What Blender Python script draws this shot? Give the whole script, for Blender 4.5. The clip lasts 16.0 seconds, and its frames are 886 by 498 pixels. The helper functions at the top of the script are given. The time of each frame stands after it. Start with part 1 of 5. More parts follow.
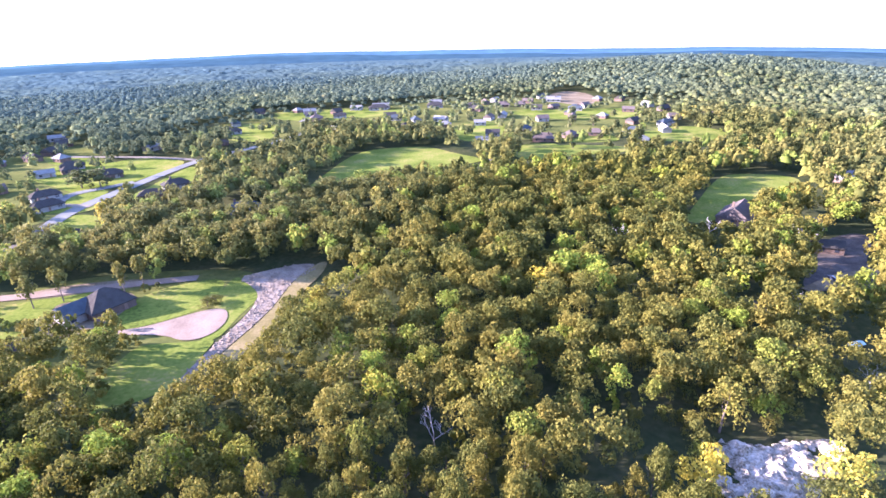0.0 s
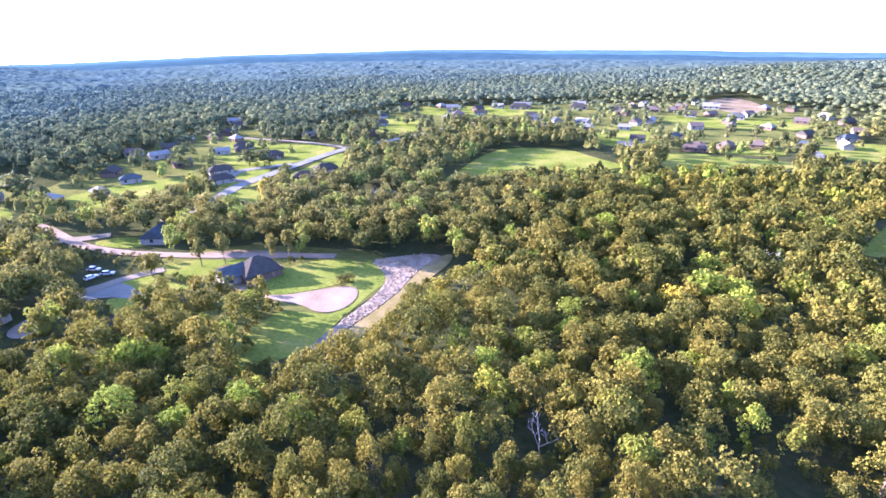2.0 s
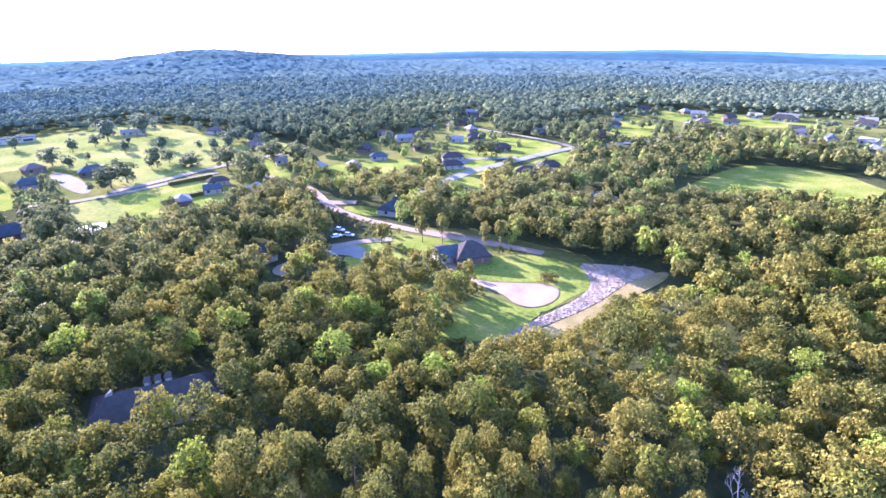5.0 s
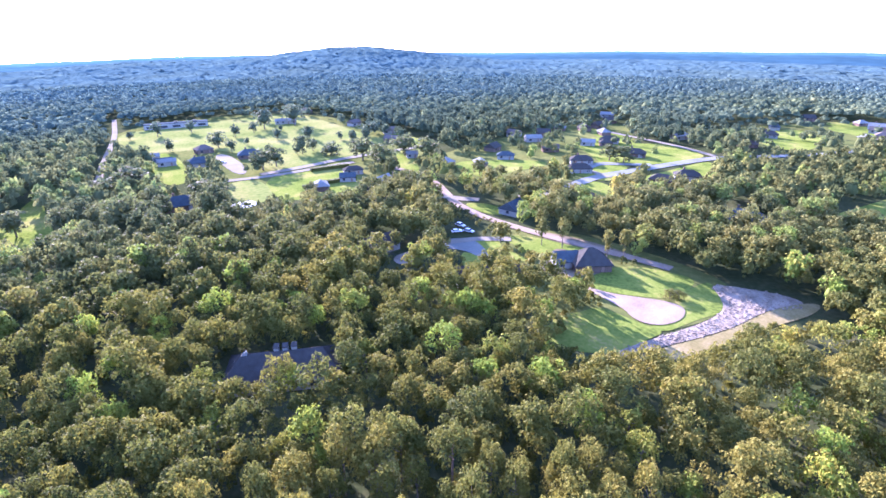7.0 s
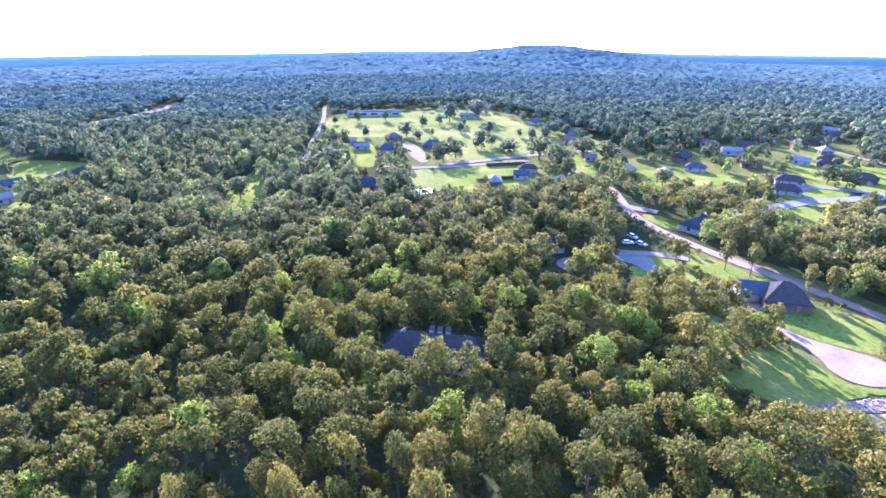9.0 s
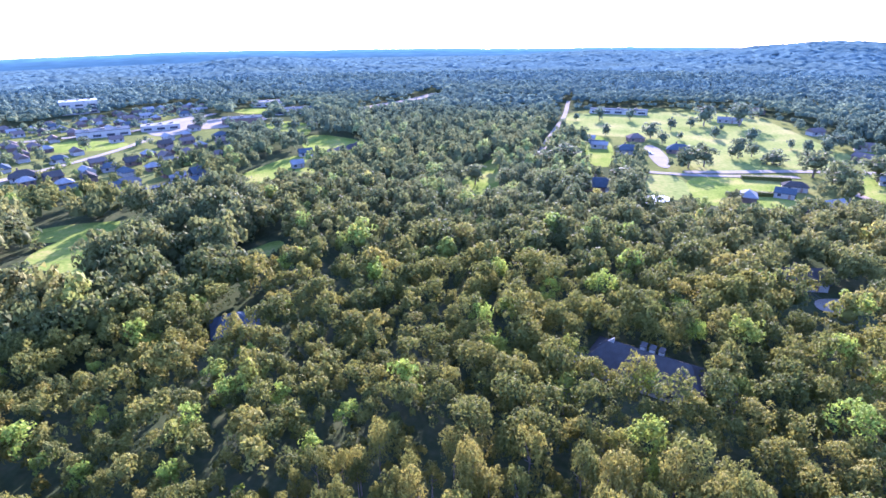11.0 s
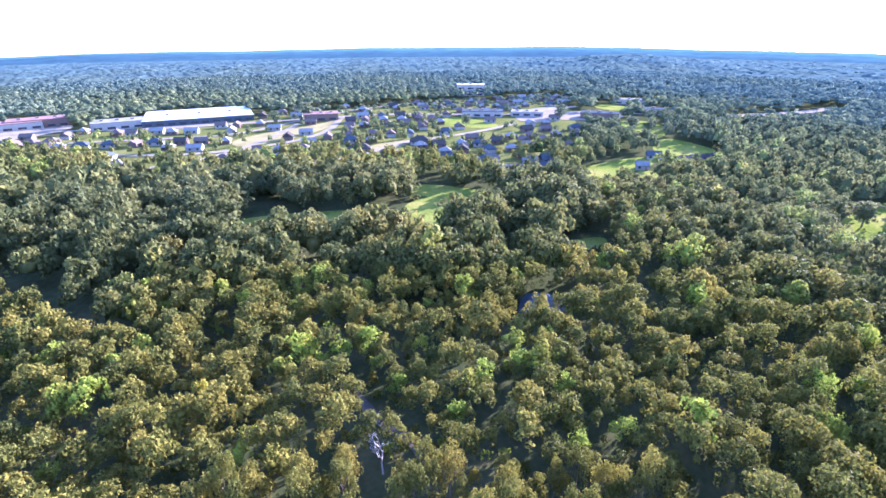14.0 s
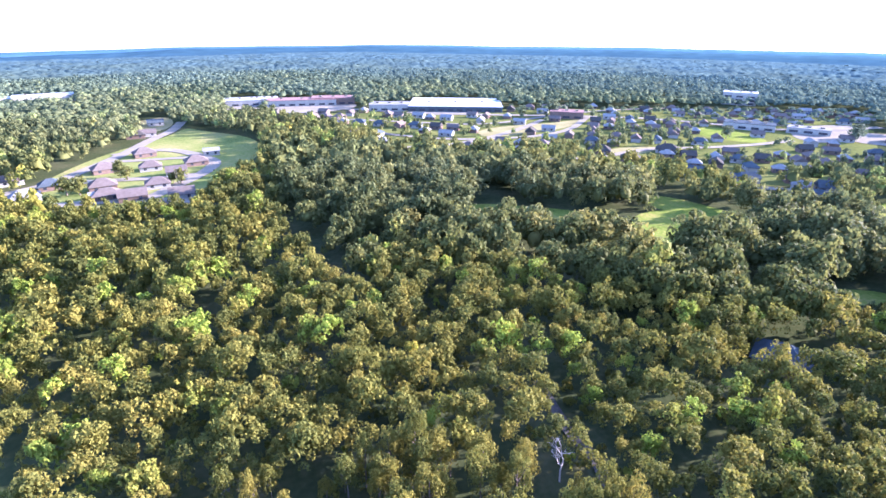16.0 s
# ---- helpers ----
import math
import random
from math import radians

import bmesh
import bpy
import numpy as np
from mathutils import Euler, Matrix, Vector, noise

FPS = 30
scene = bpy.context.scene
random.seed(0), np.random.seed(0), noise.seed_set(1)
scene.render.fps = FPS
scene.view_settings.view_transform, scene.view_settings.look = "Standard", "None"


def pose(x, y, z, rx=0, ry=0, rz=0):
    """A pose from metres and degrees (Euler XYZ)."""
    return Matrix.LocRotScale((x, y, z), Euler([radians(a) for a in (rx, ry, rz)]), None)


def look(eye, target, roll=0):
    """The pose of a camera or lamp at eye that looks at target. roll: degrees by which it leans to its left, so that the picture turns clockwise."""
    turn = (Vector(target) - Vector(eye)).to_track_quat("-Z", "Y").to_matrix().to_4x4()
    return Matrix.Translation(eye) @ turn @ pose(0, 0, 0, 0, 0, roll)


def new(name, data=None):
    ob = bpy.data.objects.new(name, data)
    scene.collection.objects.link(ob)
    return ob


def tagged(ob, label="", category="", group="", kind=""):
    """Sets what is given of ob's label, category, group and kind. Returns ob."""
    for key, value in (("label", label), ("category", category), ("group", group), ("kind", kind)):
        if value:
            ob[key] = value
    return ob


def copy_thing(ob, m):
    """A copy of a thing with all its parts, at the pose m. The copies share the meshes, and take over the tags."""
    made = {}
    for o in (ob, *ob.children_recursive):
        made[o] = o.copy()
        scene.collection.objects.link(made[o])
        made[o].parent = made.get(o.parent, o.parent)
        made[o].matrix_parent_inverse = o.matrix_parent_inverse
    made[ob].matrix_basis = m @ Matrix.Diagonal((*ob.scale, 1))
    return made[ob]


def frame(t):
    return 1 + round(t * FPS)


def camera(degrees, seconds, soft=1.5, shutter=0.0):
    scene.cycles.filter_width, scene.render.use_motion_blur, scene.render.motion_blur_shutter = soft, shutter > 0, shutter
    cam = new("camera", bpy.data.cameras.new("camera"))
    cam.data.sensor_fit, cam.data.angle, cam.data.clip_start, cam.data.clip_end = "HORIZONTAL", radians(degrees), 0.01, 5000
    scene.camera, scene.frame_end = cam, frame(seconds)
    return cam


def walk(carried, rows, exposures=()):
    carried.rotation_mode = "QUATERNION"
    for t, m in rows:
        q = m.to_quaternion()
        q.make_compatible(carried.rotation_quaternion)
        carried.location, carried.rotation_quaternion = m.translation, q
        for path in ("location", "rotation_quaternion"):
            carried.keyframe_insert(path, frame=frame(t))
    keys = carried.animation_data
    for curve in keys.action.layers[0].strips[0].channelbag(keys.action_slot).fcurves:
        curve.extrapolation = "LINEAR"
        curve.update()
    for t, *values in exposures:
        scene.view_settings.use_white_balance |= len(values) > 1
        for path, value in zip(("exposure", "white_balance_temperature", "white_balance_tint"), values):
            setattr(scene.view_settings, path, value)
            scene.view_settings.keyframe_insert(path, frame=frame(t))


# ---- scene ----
cam = camera(79.94, 16.0, 1.6)
EYE = 80.0
# seconds, yaw to the left, pitch, roll: the craft hovers and turns on the spot
TURNS = [
    (0.0, -0.27, -23.11, -1.30), (0.5, 3.06, -23.09, -1.24), (1.0, 6.44, -23.07, -1.07), (1.5, 10.26, -23.06, -0.94),
    (2.0, 14.46, -22.99, -0.81), (2.5, 18.96, -22.94, -0.71), (3.0, 23.35, -22.92, -0.63), (3.5, 27.52, -22.96, -0.60),
    (4.0, 31.46, -22.97, -0.57), (6.5, 48.94, -22.97, -0.44), (7.0, 52.49, -22.96, -0.42), (7.5, 56.16, -22.96, -0.26),
    (8.0, 60.41, -23.01, -0.27), (8.5, 65.62, -23.04, -0.20), (9.0, 71.57, -23.06, 0.03), (11.5, 103.10, -23.31, -0.77),
    (12.0, 108.94, -23.24, -0.57), (12.5, 115.22, -23.21, -0.59), (13.0, 121.65, -23.25, -0.38), (13.5, 127.78, -23.22, -0.25),
    (14.0, 133.66, -23.30, -0.31), (14.5, 139.45, -23.34, -0.07), (15.0, 145.42, -23.41, 0.02), (15.5, 151.86, -23.46, 0.25),
    (16.0, 159.15, -23.53, 0.35),
]
walk(cam, [(t, pose(0, 0, EYE, 90 + pitch, 0, yaw) @ pose(0, 0, 0, 0, 0, roll)) for t, yaw, pitch, roll in TURNS],
     [(0.0, 3.35, 5450, 49), (4.0, 3.6, 5200, 52), (7.0, 3.55, 5000, 51), (9.0, 3.5, 4850, 50), (12.5, 3.5, 4850, 50), (16.0, 3.5, 5150, 43)])

# ---- light ----
SUN_YAW, SUN_UP = 85.0, 16.5
world = bpy.data.worlds.new("sky")
scene.world = world
world.use_nodes = True
wn = world.node_tree.nodes
sky = wn.new("ShaderNodeTexSky")
sky.sky_type, sky.sun_disc = "NISHITA", False
sky.sun_elevation, sky.sun_rotation = radians(SUN_UP), radians(-SUN_YAW)
sky.dust_density, sky.air_density, sky.ozone_density = 0.6, 1.0, 2.0
wn["Background"].inputs["Strength"].default_value = 0.12
world.node_tree.links.new(sky.outputs[0], wn["Background"].inputs["Color"])
sun = new("sun", bpy.data.lights.new("sun", "SUN"))
sun.data.energy, sun.data.angle, sun.data.color = 4.5, radians(0.6), (1.0, 0.87, 0.66)
a, e = radians(SUN_YAW), radians(SUN_UP)
sun.matrix_world = look((0, 0, 0), (math.sin(a) * math.cos(e), -math.cos(a) * math.cos(e), -math.sin(e)))


# ---- materials ----
def mat(name, build):
    m = bpy.data.materials.new(name)
    m.use_nodes = True
    n, l = m.node_tree.nodes, m.node_tree.links
    build(n, l, n["Principled BSDF"], n["Material Output"])
    return m


def ramp(n, stops):
    r = n.new("ShaderNodeValToRGB")
    el = r.color_ramp.elements
    while len(el) < len(stops):
        el.new(0.5)
    for k, (at, c) in zip(el, stops):
        k.position, k.color = at, (*c, 1)
    return r


def noisy(name, colours, scale, rough=0.9, fine=6.0, bump=0.3, low=0.3, high=0.7, spec=0.0, metal=0.0):
    """A surface whose colour wanders over two scales of noise, with relief."""
    def build(n, l, p, out):
        g = n.new("ShaderNodeNewGeometry")
        a, b = n.new("ShaderNodeTexNoise"), n.new("ShaderNodeTexNoise")
        a.inputs["Scale"].default_value, b.inputs["Scale"].default_value = scale, scale * fine
        a.inputs["Detail"].default_value, b.inputs["Detail"].default_value = 5, 6
        m = n.new("ShaderNodeMath"); m.operation = "MULTIPLY_ADD"
        s = n.new("ShaderNodeMath"); s.operation = "MULTIPLY"
        s.inputs[1].default_value = 0.45
        m.inputs[1].default_value = 0.6
        l.new(g.outputs["Position"], a.inputs["Vector"]); l.new(g.outputs["Position"], b.inputs["Vector"])
        l.new(b.outputs[0], s.inputs[0]); l.new(a.outputs[0], m.inputs[0]); l.new(s.outputs[0], m.inputs[2])
        k = len(colours) - 1
        r = ramp(n, [(low + (high - low) * i / k, c) for i, c in enumerate(colours)])
        l.new(m.outputs[0], r.inputs[0]); l.new(r.outputs[0], p.inputs["Base Color"])
        p.inputs["Roughness"].default_value, p.inputs["Specular IOR Level"].default_value = rough, spec
        p.inputs["Metallic"].default_value = metal
        if bump:
            u = n.new("ShaderNodeBump")
            u.inputs["Strength"].default_value = bump
            u.inputs["Distance"].default_value = 0.2
            l.new(b.outputs[0], u.inputs["Height"]); l.new(u.outputs[0], p.inputs["Normal"])
    return mat(name, build)


LEAF = [(0.0, (0.060, 0.068, 0.015)), (0.25, (0.091, 0.094, 0.018)), (0.42, (0.121, 0.114, 0.020)), (0.6, (0.151, 0.128, 0.023)), (0.72, (0.146, 0.156, 0.022)),
        (0.85, (0.150, 0.210, 0.024)), (0.93, (0.31, 0.25, 0.035)), (1.0, (0.42, 0.34, 0.03))]
# the next two hold distance haze painted into the leaf colours
LEAF_FAR_HAZE = [(0.0, (0.050, 0.070, 0.042)), (0.5, (0.082, 0.106, 0.060)), (0.85, (0.125, 0.148, 0.068)), (1.0, (0.20, 0.19, 0.08))]
LEAF_HILL_HAZE = [(0.0, (0.056, 0.100, 0.106)), (0.5, (0.068, 0.116, 0.120)), (1.0, (0.085, 0.136, 0.134))]


def mixed(n, l, a, b, f):
    m = n.new("ShaderNodeMix")
    m.data_type = "RGBA"
    l.new(f, m.inputs[0]); l.new(a, m.inputs[6]); l.new(b, m.inputs[7])
    return m.outputs[2]


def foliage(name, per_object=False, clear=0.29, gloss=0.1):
    """Leaves: a hue for each tree, distance haze painted in as bluer colours, a little difference from leaf to leaf,
    and light that shines through.
    """
    def build(n, l, p, out):
        if per_object:
            k = n.new("ShaderNodeMapRange")
            k.inputs["To Min"].default_value, k.inputs["To Max"].default_value = 0.14, 0.64
            l.new(n.new("ShaderNodeObjectInfo").outputs["Random"], k.inputs["Value"])
            v = k.outputs["Result"]
        else:
            at = n.new("ShaderNodeAttribute")
            at.attribute_name = "tint"
            v = at.outputs["Fac"]
        g = n.new("ShaderNodeNewGeometry")
        mr = n.new("ShaderNodeMath"); mr.operation = "MULTIPLY_ADD"
        mr.inputs[1].default_value = 0.1
        l.new(g.outputs["Random Per Island"], mr.inputs[0]); l.new(v, mr.inputs[2])
        sb = n.new("ShaderNodeMath"); sb.operation = "SUBTRACT"
        sb.inputs[1].default_value = 0.05
        l.new(mr.outputs[0], sb.inputs[0])
        rs = [ramp(n, stops) for stops in (LEAF, LEAF_FAR_HAZE, LEAF_HILL_HAZE)]
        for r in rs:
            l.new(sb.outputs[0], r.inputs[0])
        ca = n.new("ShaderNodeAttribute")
        ca.attribute_name = "haze_cool"
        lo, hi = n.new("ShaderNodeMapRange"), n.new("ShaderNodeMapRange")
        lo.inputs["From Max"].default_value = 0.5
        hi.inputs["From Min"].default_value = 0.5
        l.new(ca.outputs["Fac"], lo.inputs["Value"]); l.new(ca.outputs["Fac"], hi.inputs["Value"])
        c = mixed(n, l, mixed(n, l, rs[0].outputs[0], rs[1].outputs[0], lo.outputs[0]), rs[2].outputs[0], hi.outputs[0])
        l.new(c, p.inputs["Base Color"])
        p.inputs["Roughness"].default_value, p.inputs["Specular IOR Level"].default_value = 0.85, gloss
        t = n.new("ShaderNodeBsdfTranslucent")
        l.new(c, t.inputs["Color"])
        mx = n.new("ShaderNodeMixShader")
        mx.inputs[0].default_value = clear
        l.new(p.outputs[0], mx.inputs[1]); l.new(t.outputs[0], mx.inputs[2]); l.new(mx.outputs[0], out.inputs["Surface"])
    return mat(name, build)


def glossy(name, colour, rough, spec=0.5, metal=0.0):
    def build(n, l, p, out):
        w = n.new("ShaderNodeTexNoise")
        w.inputs["Scale"].default_value = 1.3
        r = ramp(n, [(0.3, tuple(c * 0.8 for c in colour)), (0.7, colour)])
        l.new(w.outputs[0], r.inputs[0]); l.new(r.outputs[0], p.inputs["Base Color"])
        p.inputs["Roughness"].default_value, p.inputs["Specular IOR Level"].default_value, p.inputs["Metallic"].default_value = rough, spec, metal
    return mat(name, build)


def hazy_hills(name, colour, glow):
    """Land so far off that only its colour is left: haze painted blue, glowing."""
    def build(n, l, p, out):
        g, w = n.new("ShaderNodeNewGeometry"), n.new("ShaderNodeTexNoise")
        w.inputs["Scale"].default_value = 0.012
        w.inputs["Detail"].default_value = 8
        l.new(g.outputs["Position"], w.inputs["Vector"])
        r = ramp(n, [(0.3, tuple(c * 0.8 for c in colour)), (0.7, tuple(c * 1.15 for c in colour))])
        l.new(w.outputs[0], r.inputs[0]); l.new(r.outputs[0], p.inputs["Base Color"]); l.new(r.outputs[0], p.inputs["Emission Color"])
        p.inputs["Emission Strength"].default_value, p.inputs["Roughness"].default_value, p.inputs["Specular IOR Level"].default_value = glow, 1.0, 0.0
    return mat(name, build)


M = dict(
    leaf_near=foliage("oak_leaves", True, clear=0.34),
    leaf=foliage("woodland_leaves", clear=0.36),
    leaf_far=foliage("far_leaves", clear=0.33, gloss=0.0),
    # backdrop ridges: haze stands in their blue colour and faint emission
    hills=hazy_hills("haze_blue_hills", (0.026, 0.056, 0.070), 0.03),
    hills_far=hazy_hills("haze_pale_hills", (0.044, 0.092, 0.125), 0.04),
    bark=noisy("bark", [(0.07, 0.055, 0.045), (0.16, 0.13, 0.11)], 3.0),
    deadwood=noisy("bleached_deadwood", [(0.27, 0.24, 0.21), (0.44, 0.40, 0.36)], 3.0),
    ground=noisy("forest_floor", [(0.018, 0.025, 0.011), (0.034, 0.042, 0.017), (0.058, 0.058, 0.028)], 0.05, fine=12),
    grass=noisy("mown_grass", [(0.054, 0.074, 0.015), (0.092, 0.122, 0.021), (0.126, 0.146, 0.029), (0.18, 0.164, 0.05)], 0.06, fine=14, low=0.36, high=0.66),
    hay=noisy("pasture_grass", [(0.068, 0.092, 0.024), (0.105, 0.126, 0.034), (0.14, 0.147, 0.044), (0.18, 0.163, 0.064)], 0.03, fine=18, low=0.36, high=0.66),
    yards=noisy("rough_yards", [(0.042, 0.052, 0.018), (0.075, 0.085, 0.024), (0.12, 0.118, 0.036)], 0.03, fine=12),
    dry=noisy("dry_grass", [(0.11, 0.105, 0.042), (0.16, 0.145, 0.065), (0.21, 0.185, 0.09)], 0.06, fine=14),
    track=noisy("dark_track", [(0.035, 0.032, 0.028), (0.07, 0.062, 0.052), (0.12, 0.105, 0.088)], 0.25, fine=9),
    soil=noisy("sunlit_tan_soil", [(0.085, 0.082, 0.026), (0.145, 0.122, 0.050), (0.20, 0.165, 0.085)], 0.12, fine=10, bump=0.6),
    dirt=noisy("bare_clay", [(0.075, 0.06, 0.036), (0.13, 0.105, 0.066), (0.18, 0.15, 0.098)], 0.09, fine=10),
    gravel=noisy("pale_gravel", [(0.135, 0.104, 0.075), (0.185, 0.146, 0.108), (0.23, 0.19, 0.145)], 0.15, fine=14),
    rubble=noisy("broken_stone", [(0.12, 0.093, 0.064), (0.18, 0.148, 0.108), (0.25, 0.215, 0.165)], 0.25, fine=9, bump=0.8),
    rock=noisy("pale_rock", [(0.10, 0.086, 0.058), (0.24, 0.215, 0.165), (0.36, 0.335, 0.28)], 0.5, fine=5, bump=1.0, low=0.4, high=0.6),
    concrete=noisy("pale_concrete", [(0.125, 0.112, 0.085), (0.185, 0.168, 0.13)], 0.1, fine=12),
    asphalt=noisy("worn_asphalt", [(0.10, 0.105, 0.092), (0.16, 0.167, 0.148)], 0.1, fine=12),
    roof=noisy("grey_shingles", [(0.034, 0.032, 0.028), (0.058, 0.055, 0.048)], 0.6, fine=10),
    roof_blue=noisy("blue_grey_shingles", [(0.036, 0.046, 0.050), (0.062, 0.076, 0.082)], 0.6, fine=10),
    roof_tan=noisy("brown_shingles", [(0.068, 0.056, 0.048), (0.115, 0.096, 0.083)], 0.6, fine=10),
    roof_pale=noisy("pale_metal_roofing", [(0.12, 0.12, 0.11), (0.19, 0.19, 0.175)], 0.6, fine=10, rough=0.5),
    roof_white=noisy("white_roofing", [(0.26, 0.28, 0.29), (0.36, 0.38, 0.39)], 0.2, fine=10),
    roof_red=noisy("red_roofing", [(0.14, 0.088, 0.078), (0.20, 0.13, 0.115)], 0.4, fine=10),
    white=noisy("white_siding", [(0.19, 0.183, 0.155), (0.27, 0.262, 0.23)], 0.6, fine=10),
    brick=noisy("brown_brick", [(0.085, 0.060, 0.046), (0.14, 0.102, 0.08)], 0.8, fine=10),
    glass=glossy("dark_window_glass", (0.03, 0.035, 0.045), 0.1),
    door=glossy("painted_door", (0.16, 0.10, 0.07), 0.5),
    tyre=glossy("tyre_rubber", (0.02, 0.02, 0.02), 0.8),
    paint_white=glossy("white_car_paint", (0.5, 0.5, 0.5), 0.3),
    paint_dark=glossy("dark_blue_car_paint", (0.03, 0.04, 0.07), 0.3),
    paint_red=glossy("red_paint", (0.45, 0.05, 0.05), 0.4),
    tarp=glossy("teal_tarpaulin", (0.32, 0.50, 0.52), 0.6),
    water=glossy("still_pond_water", (0.03, 0.045, 0.05), 0.06, 0.6),
    metal=glossy("grey_cable", (0.05, 0.05, 0.055), 0.5, 0.5, 0.6),
)


# ---- the lie of the land ----
HILLS = [  # yaw, distance, height, spread along, spread across
    (-27, 1000, 27, 280, 230), (-12, 1150, 10, 250, 200), (60, 1500, 38, 320, 235), (67, 1550, 15, 300, 220), (51, 1600, 9, 300, 200), (33, 2100, 7, 400, 420),
    (115, 1400, 21, 260, 190), (81, 1650, 22, 300, 260), (170, 2700, 12, 400, 500),
]
HX = [(-math.sin(radians(w)), math.cos(radians(w)), *rest) for w, *rest in HILLS]


def height(x, y):
    x, y = np.asarray(x, float), np.asarray(y, float)
    z = -1.2e-5 * (x * x + y * y) + 0.35 * np.sin(x / 37 + 1) * np.cos(y / 43)
    for ux, uy, d, h, s, w in HX:
        along, across = x * ux + y * uy - d, x * uy - y * ux
        z = z + h * np.exp(-(along / s) ** 2 - (across / w) ** 2)
    return z


def mesh_of(name, verts, faces, material, tint=None, smooth=False):
    me = bpy.data.meshes.new(name)
    me.from_pydata(np.asarray(verts, float).tolist(), [], [list(map(int, f)) for f in faces])
    me.materials.append(material)
    if tint is not None:
        at = me.attributes.new("tint", "FLOAT", "POINT")
        at.data.foreach_set("value", np.asarray(tint, np.float32))
    if smooth:
        me.polygons.foreach_set("use_smooth", [True] * len(me.polygons))
    me.update()
    return me


def ground_sheet():
    rings = [0, 12, 25] + [float(r) for r in np.arange(38, 640, 9)] + [float(r) for r in np.geomspace(650, 4900, 60)]
    n = 240
    v, f = [(0, 0, float(height(0, 0)))], []
    for r in rings[1:]:
        a = np.arange(n) / n * 2 * np.pi
        x, y = r * np.cos(a), r * np.sin(a)
        v += list(zip(x, y, height(x, y)))
    f += [(0, 1 + i, 1 + (i + 1) % n) for i in range(n)]
    for k in range(len(rings) - 2):
        b = 1 + k * n
        f += [(b + i, b + n + i, b + n + (i + 1) % n, b + (i + 1) % n) for i in range(n)]
    return tagged(new("ground", mesh_of("ground", v, f, M["ground"], smooth=True)), "forest floor of leaf litter and rough grass", "ground", kind="structure")


ground_sheet()


def rounded(poly, times=2):
    p = np.array(poly, float)
    for _ in range(times):
        q = np.roll(p, -1, 0)
        p = np.stack([0.75 * p + 0.25 * q, 0.25 * p + 0.75 * q], 1).reshape(-1, 2)
    return p


def inside(poly, x, y):
    p = np.asarray(poly, float)
    hit = np.zeros(np.shape(x), bool)
    for (x0, y0), (x1, y1) in zip(p, np.roll(p, -1, 0)):
        if y0 != y1:
            hit ^= ((y0 > y) != (y1 > y)) & (x < (x1 - x0) * (y - y0) / (y1 - y0) + x0)
    return hit


def near_line(line, x, y, far):
    best = np.full(np.shape(x), 1e9)
    for (x0, y0), (x1, y1) in zip(line[:-1], line[1:]):
        dx, dy = x1 - x0, y1 - y0
        t = np.clip(((x - x0) * dx + (y - y0) * dy) / (dx * dx + dy * dy), 0, 1)
        best = np.minimum(best, np.hypot(x - x0 - t * dx, y - y0 - t * dy))
    return best < far


from mathutils import geometry


def draped(name, outline, material, lift, step=8.0):
    """A sheet over the land within an outline."""
    p = np.asarray(outline, float)
    lo, hi = p.min(0), p.max(0)
    gx, gy = np.meshgrid(np.arange(lo[0], hi[0], step), np.arange(lo[1], hi[1], step))
    k = inside(p, gx.ravel(), gy.ravel())
    pts = [Vector(q) for q in p] + [Vector(q) for q in zip(gx.ravel()[k], gy.ravel()[k])]
    n = len(p)
    v, _, f, *_ = geometry.delaunay_2d_cdt(pts, [(i, (i + 1) % n) for i in range(n)], [list(range(n))], 1, 1e-4)
    v = np.array([tuple(q) for q in v])
    me = mesh_of(name, np.c_[v, height(v[:, 0], v[:, 1]) + lift], f, material, smooth=True)
    return new(name, me)


def band(name, line, width, material, lift):
    """A strip of road along a line."""
    p = np.array(line, float)
    for _ in range(2):
        a, b = 0.75 * p[:-1] + 0.25 * p[1:], 0.25 * p[:-1] + 0.75 * p[1:]
        p = np.concatenate([p[:1], np.stack([a, b], 1).reshape(-1, 2), p[-1:]])
    q = [p[0]]
    for a, b in zip(p[:-1], p[1:]):
        k = max(1, int(np.hypot(*(b - a)) / 8))
        q += [a + (b - a) * (i + 1) / k for i in range(k)]
    p = np.array(q)
    d = np.gradient(p, axis=0)
    d /= np.hypot(*d.T)[:, None] + 1e-9
    s = np.c_[-d[:, 1], d[:, 0]] * width / 2
    v = np.concatenate([p + s, p - s])
    n = len(p)
    return new(name, mesh_of(name, np.c_[v, height(v[:, 0], v[:, 1]) + lift], [(n + i, n + i + 1, i + 1, i) for i in range(n - 1)], material, smooth=True))


# ---- the plan: clearings and roads, as outlines on the ground ----
CLEAR, LANES, GARDENS = [], [], []


def clearing(name, material, label, lift, outline, open_view=True):
    p = rounded(outline, 2)
    if open_view:
        CLEAR.append(p)
        if name == "lawn" and np.hypot(*np.mean(outline, 0)) > 340:
            GARDENS.append(p)
    return tagged(draped(name, p, M[material], lift, 0.6 if name == "rock_outcrop" else 8.0), label, name.replace("_", " "), kind="structure")


def lane(name, material, label, width, lift, line):
    LANES.append((line, width))
    return tagged(band(name, line, width, M[material], lift), label, "road", kind="structure")


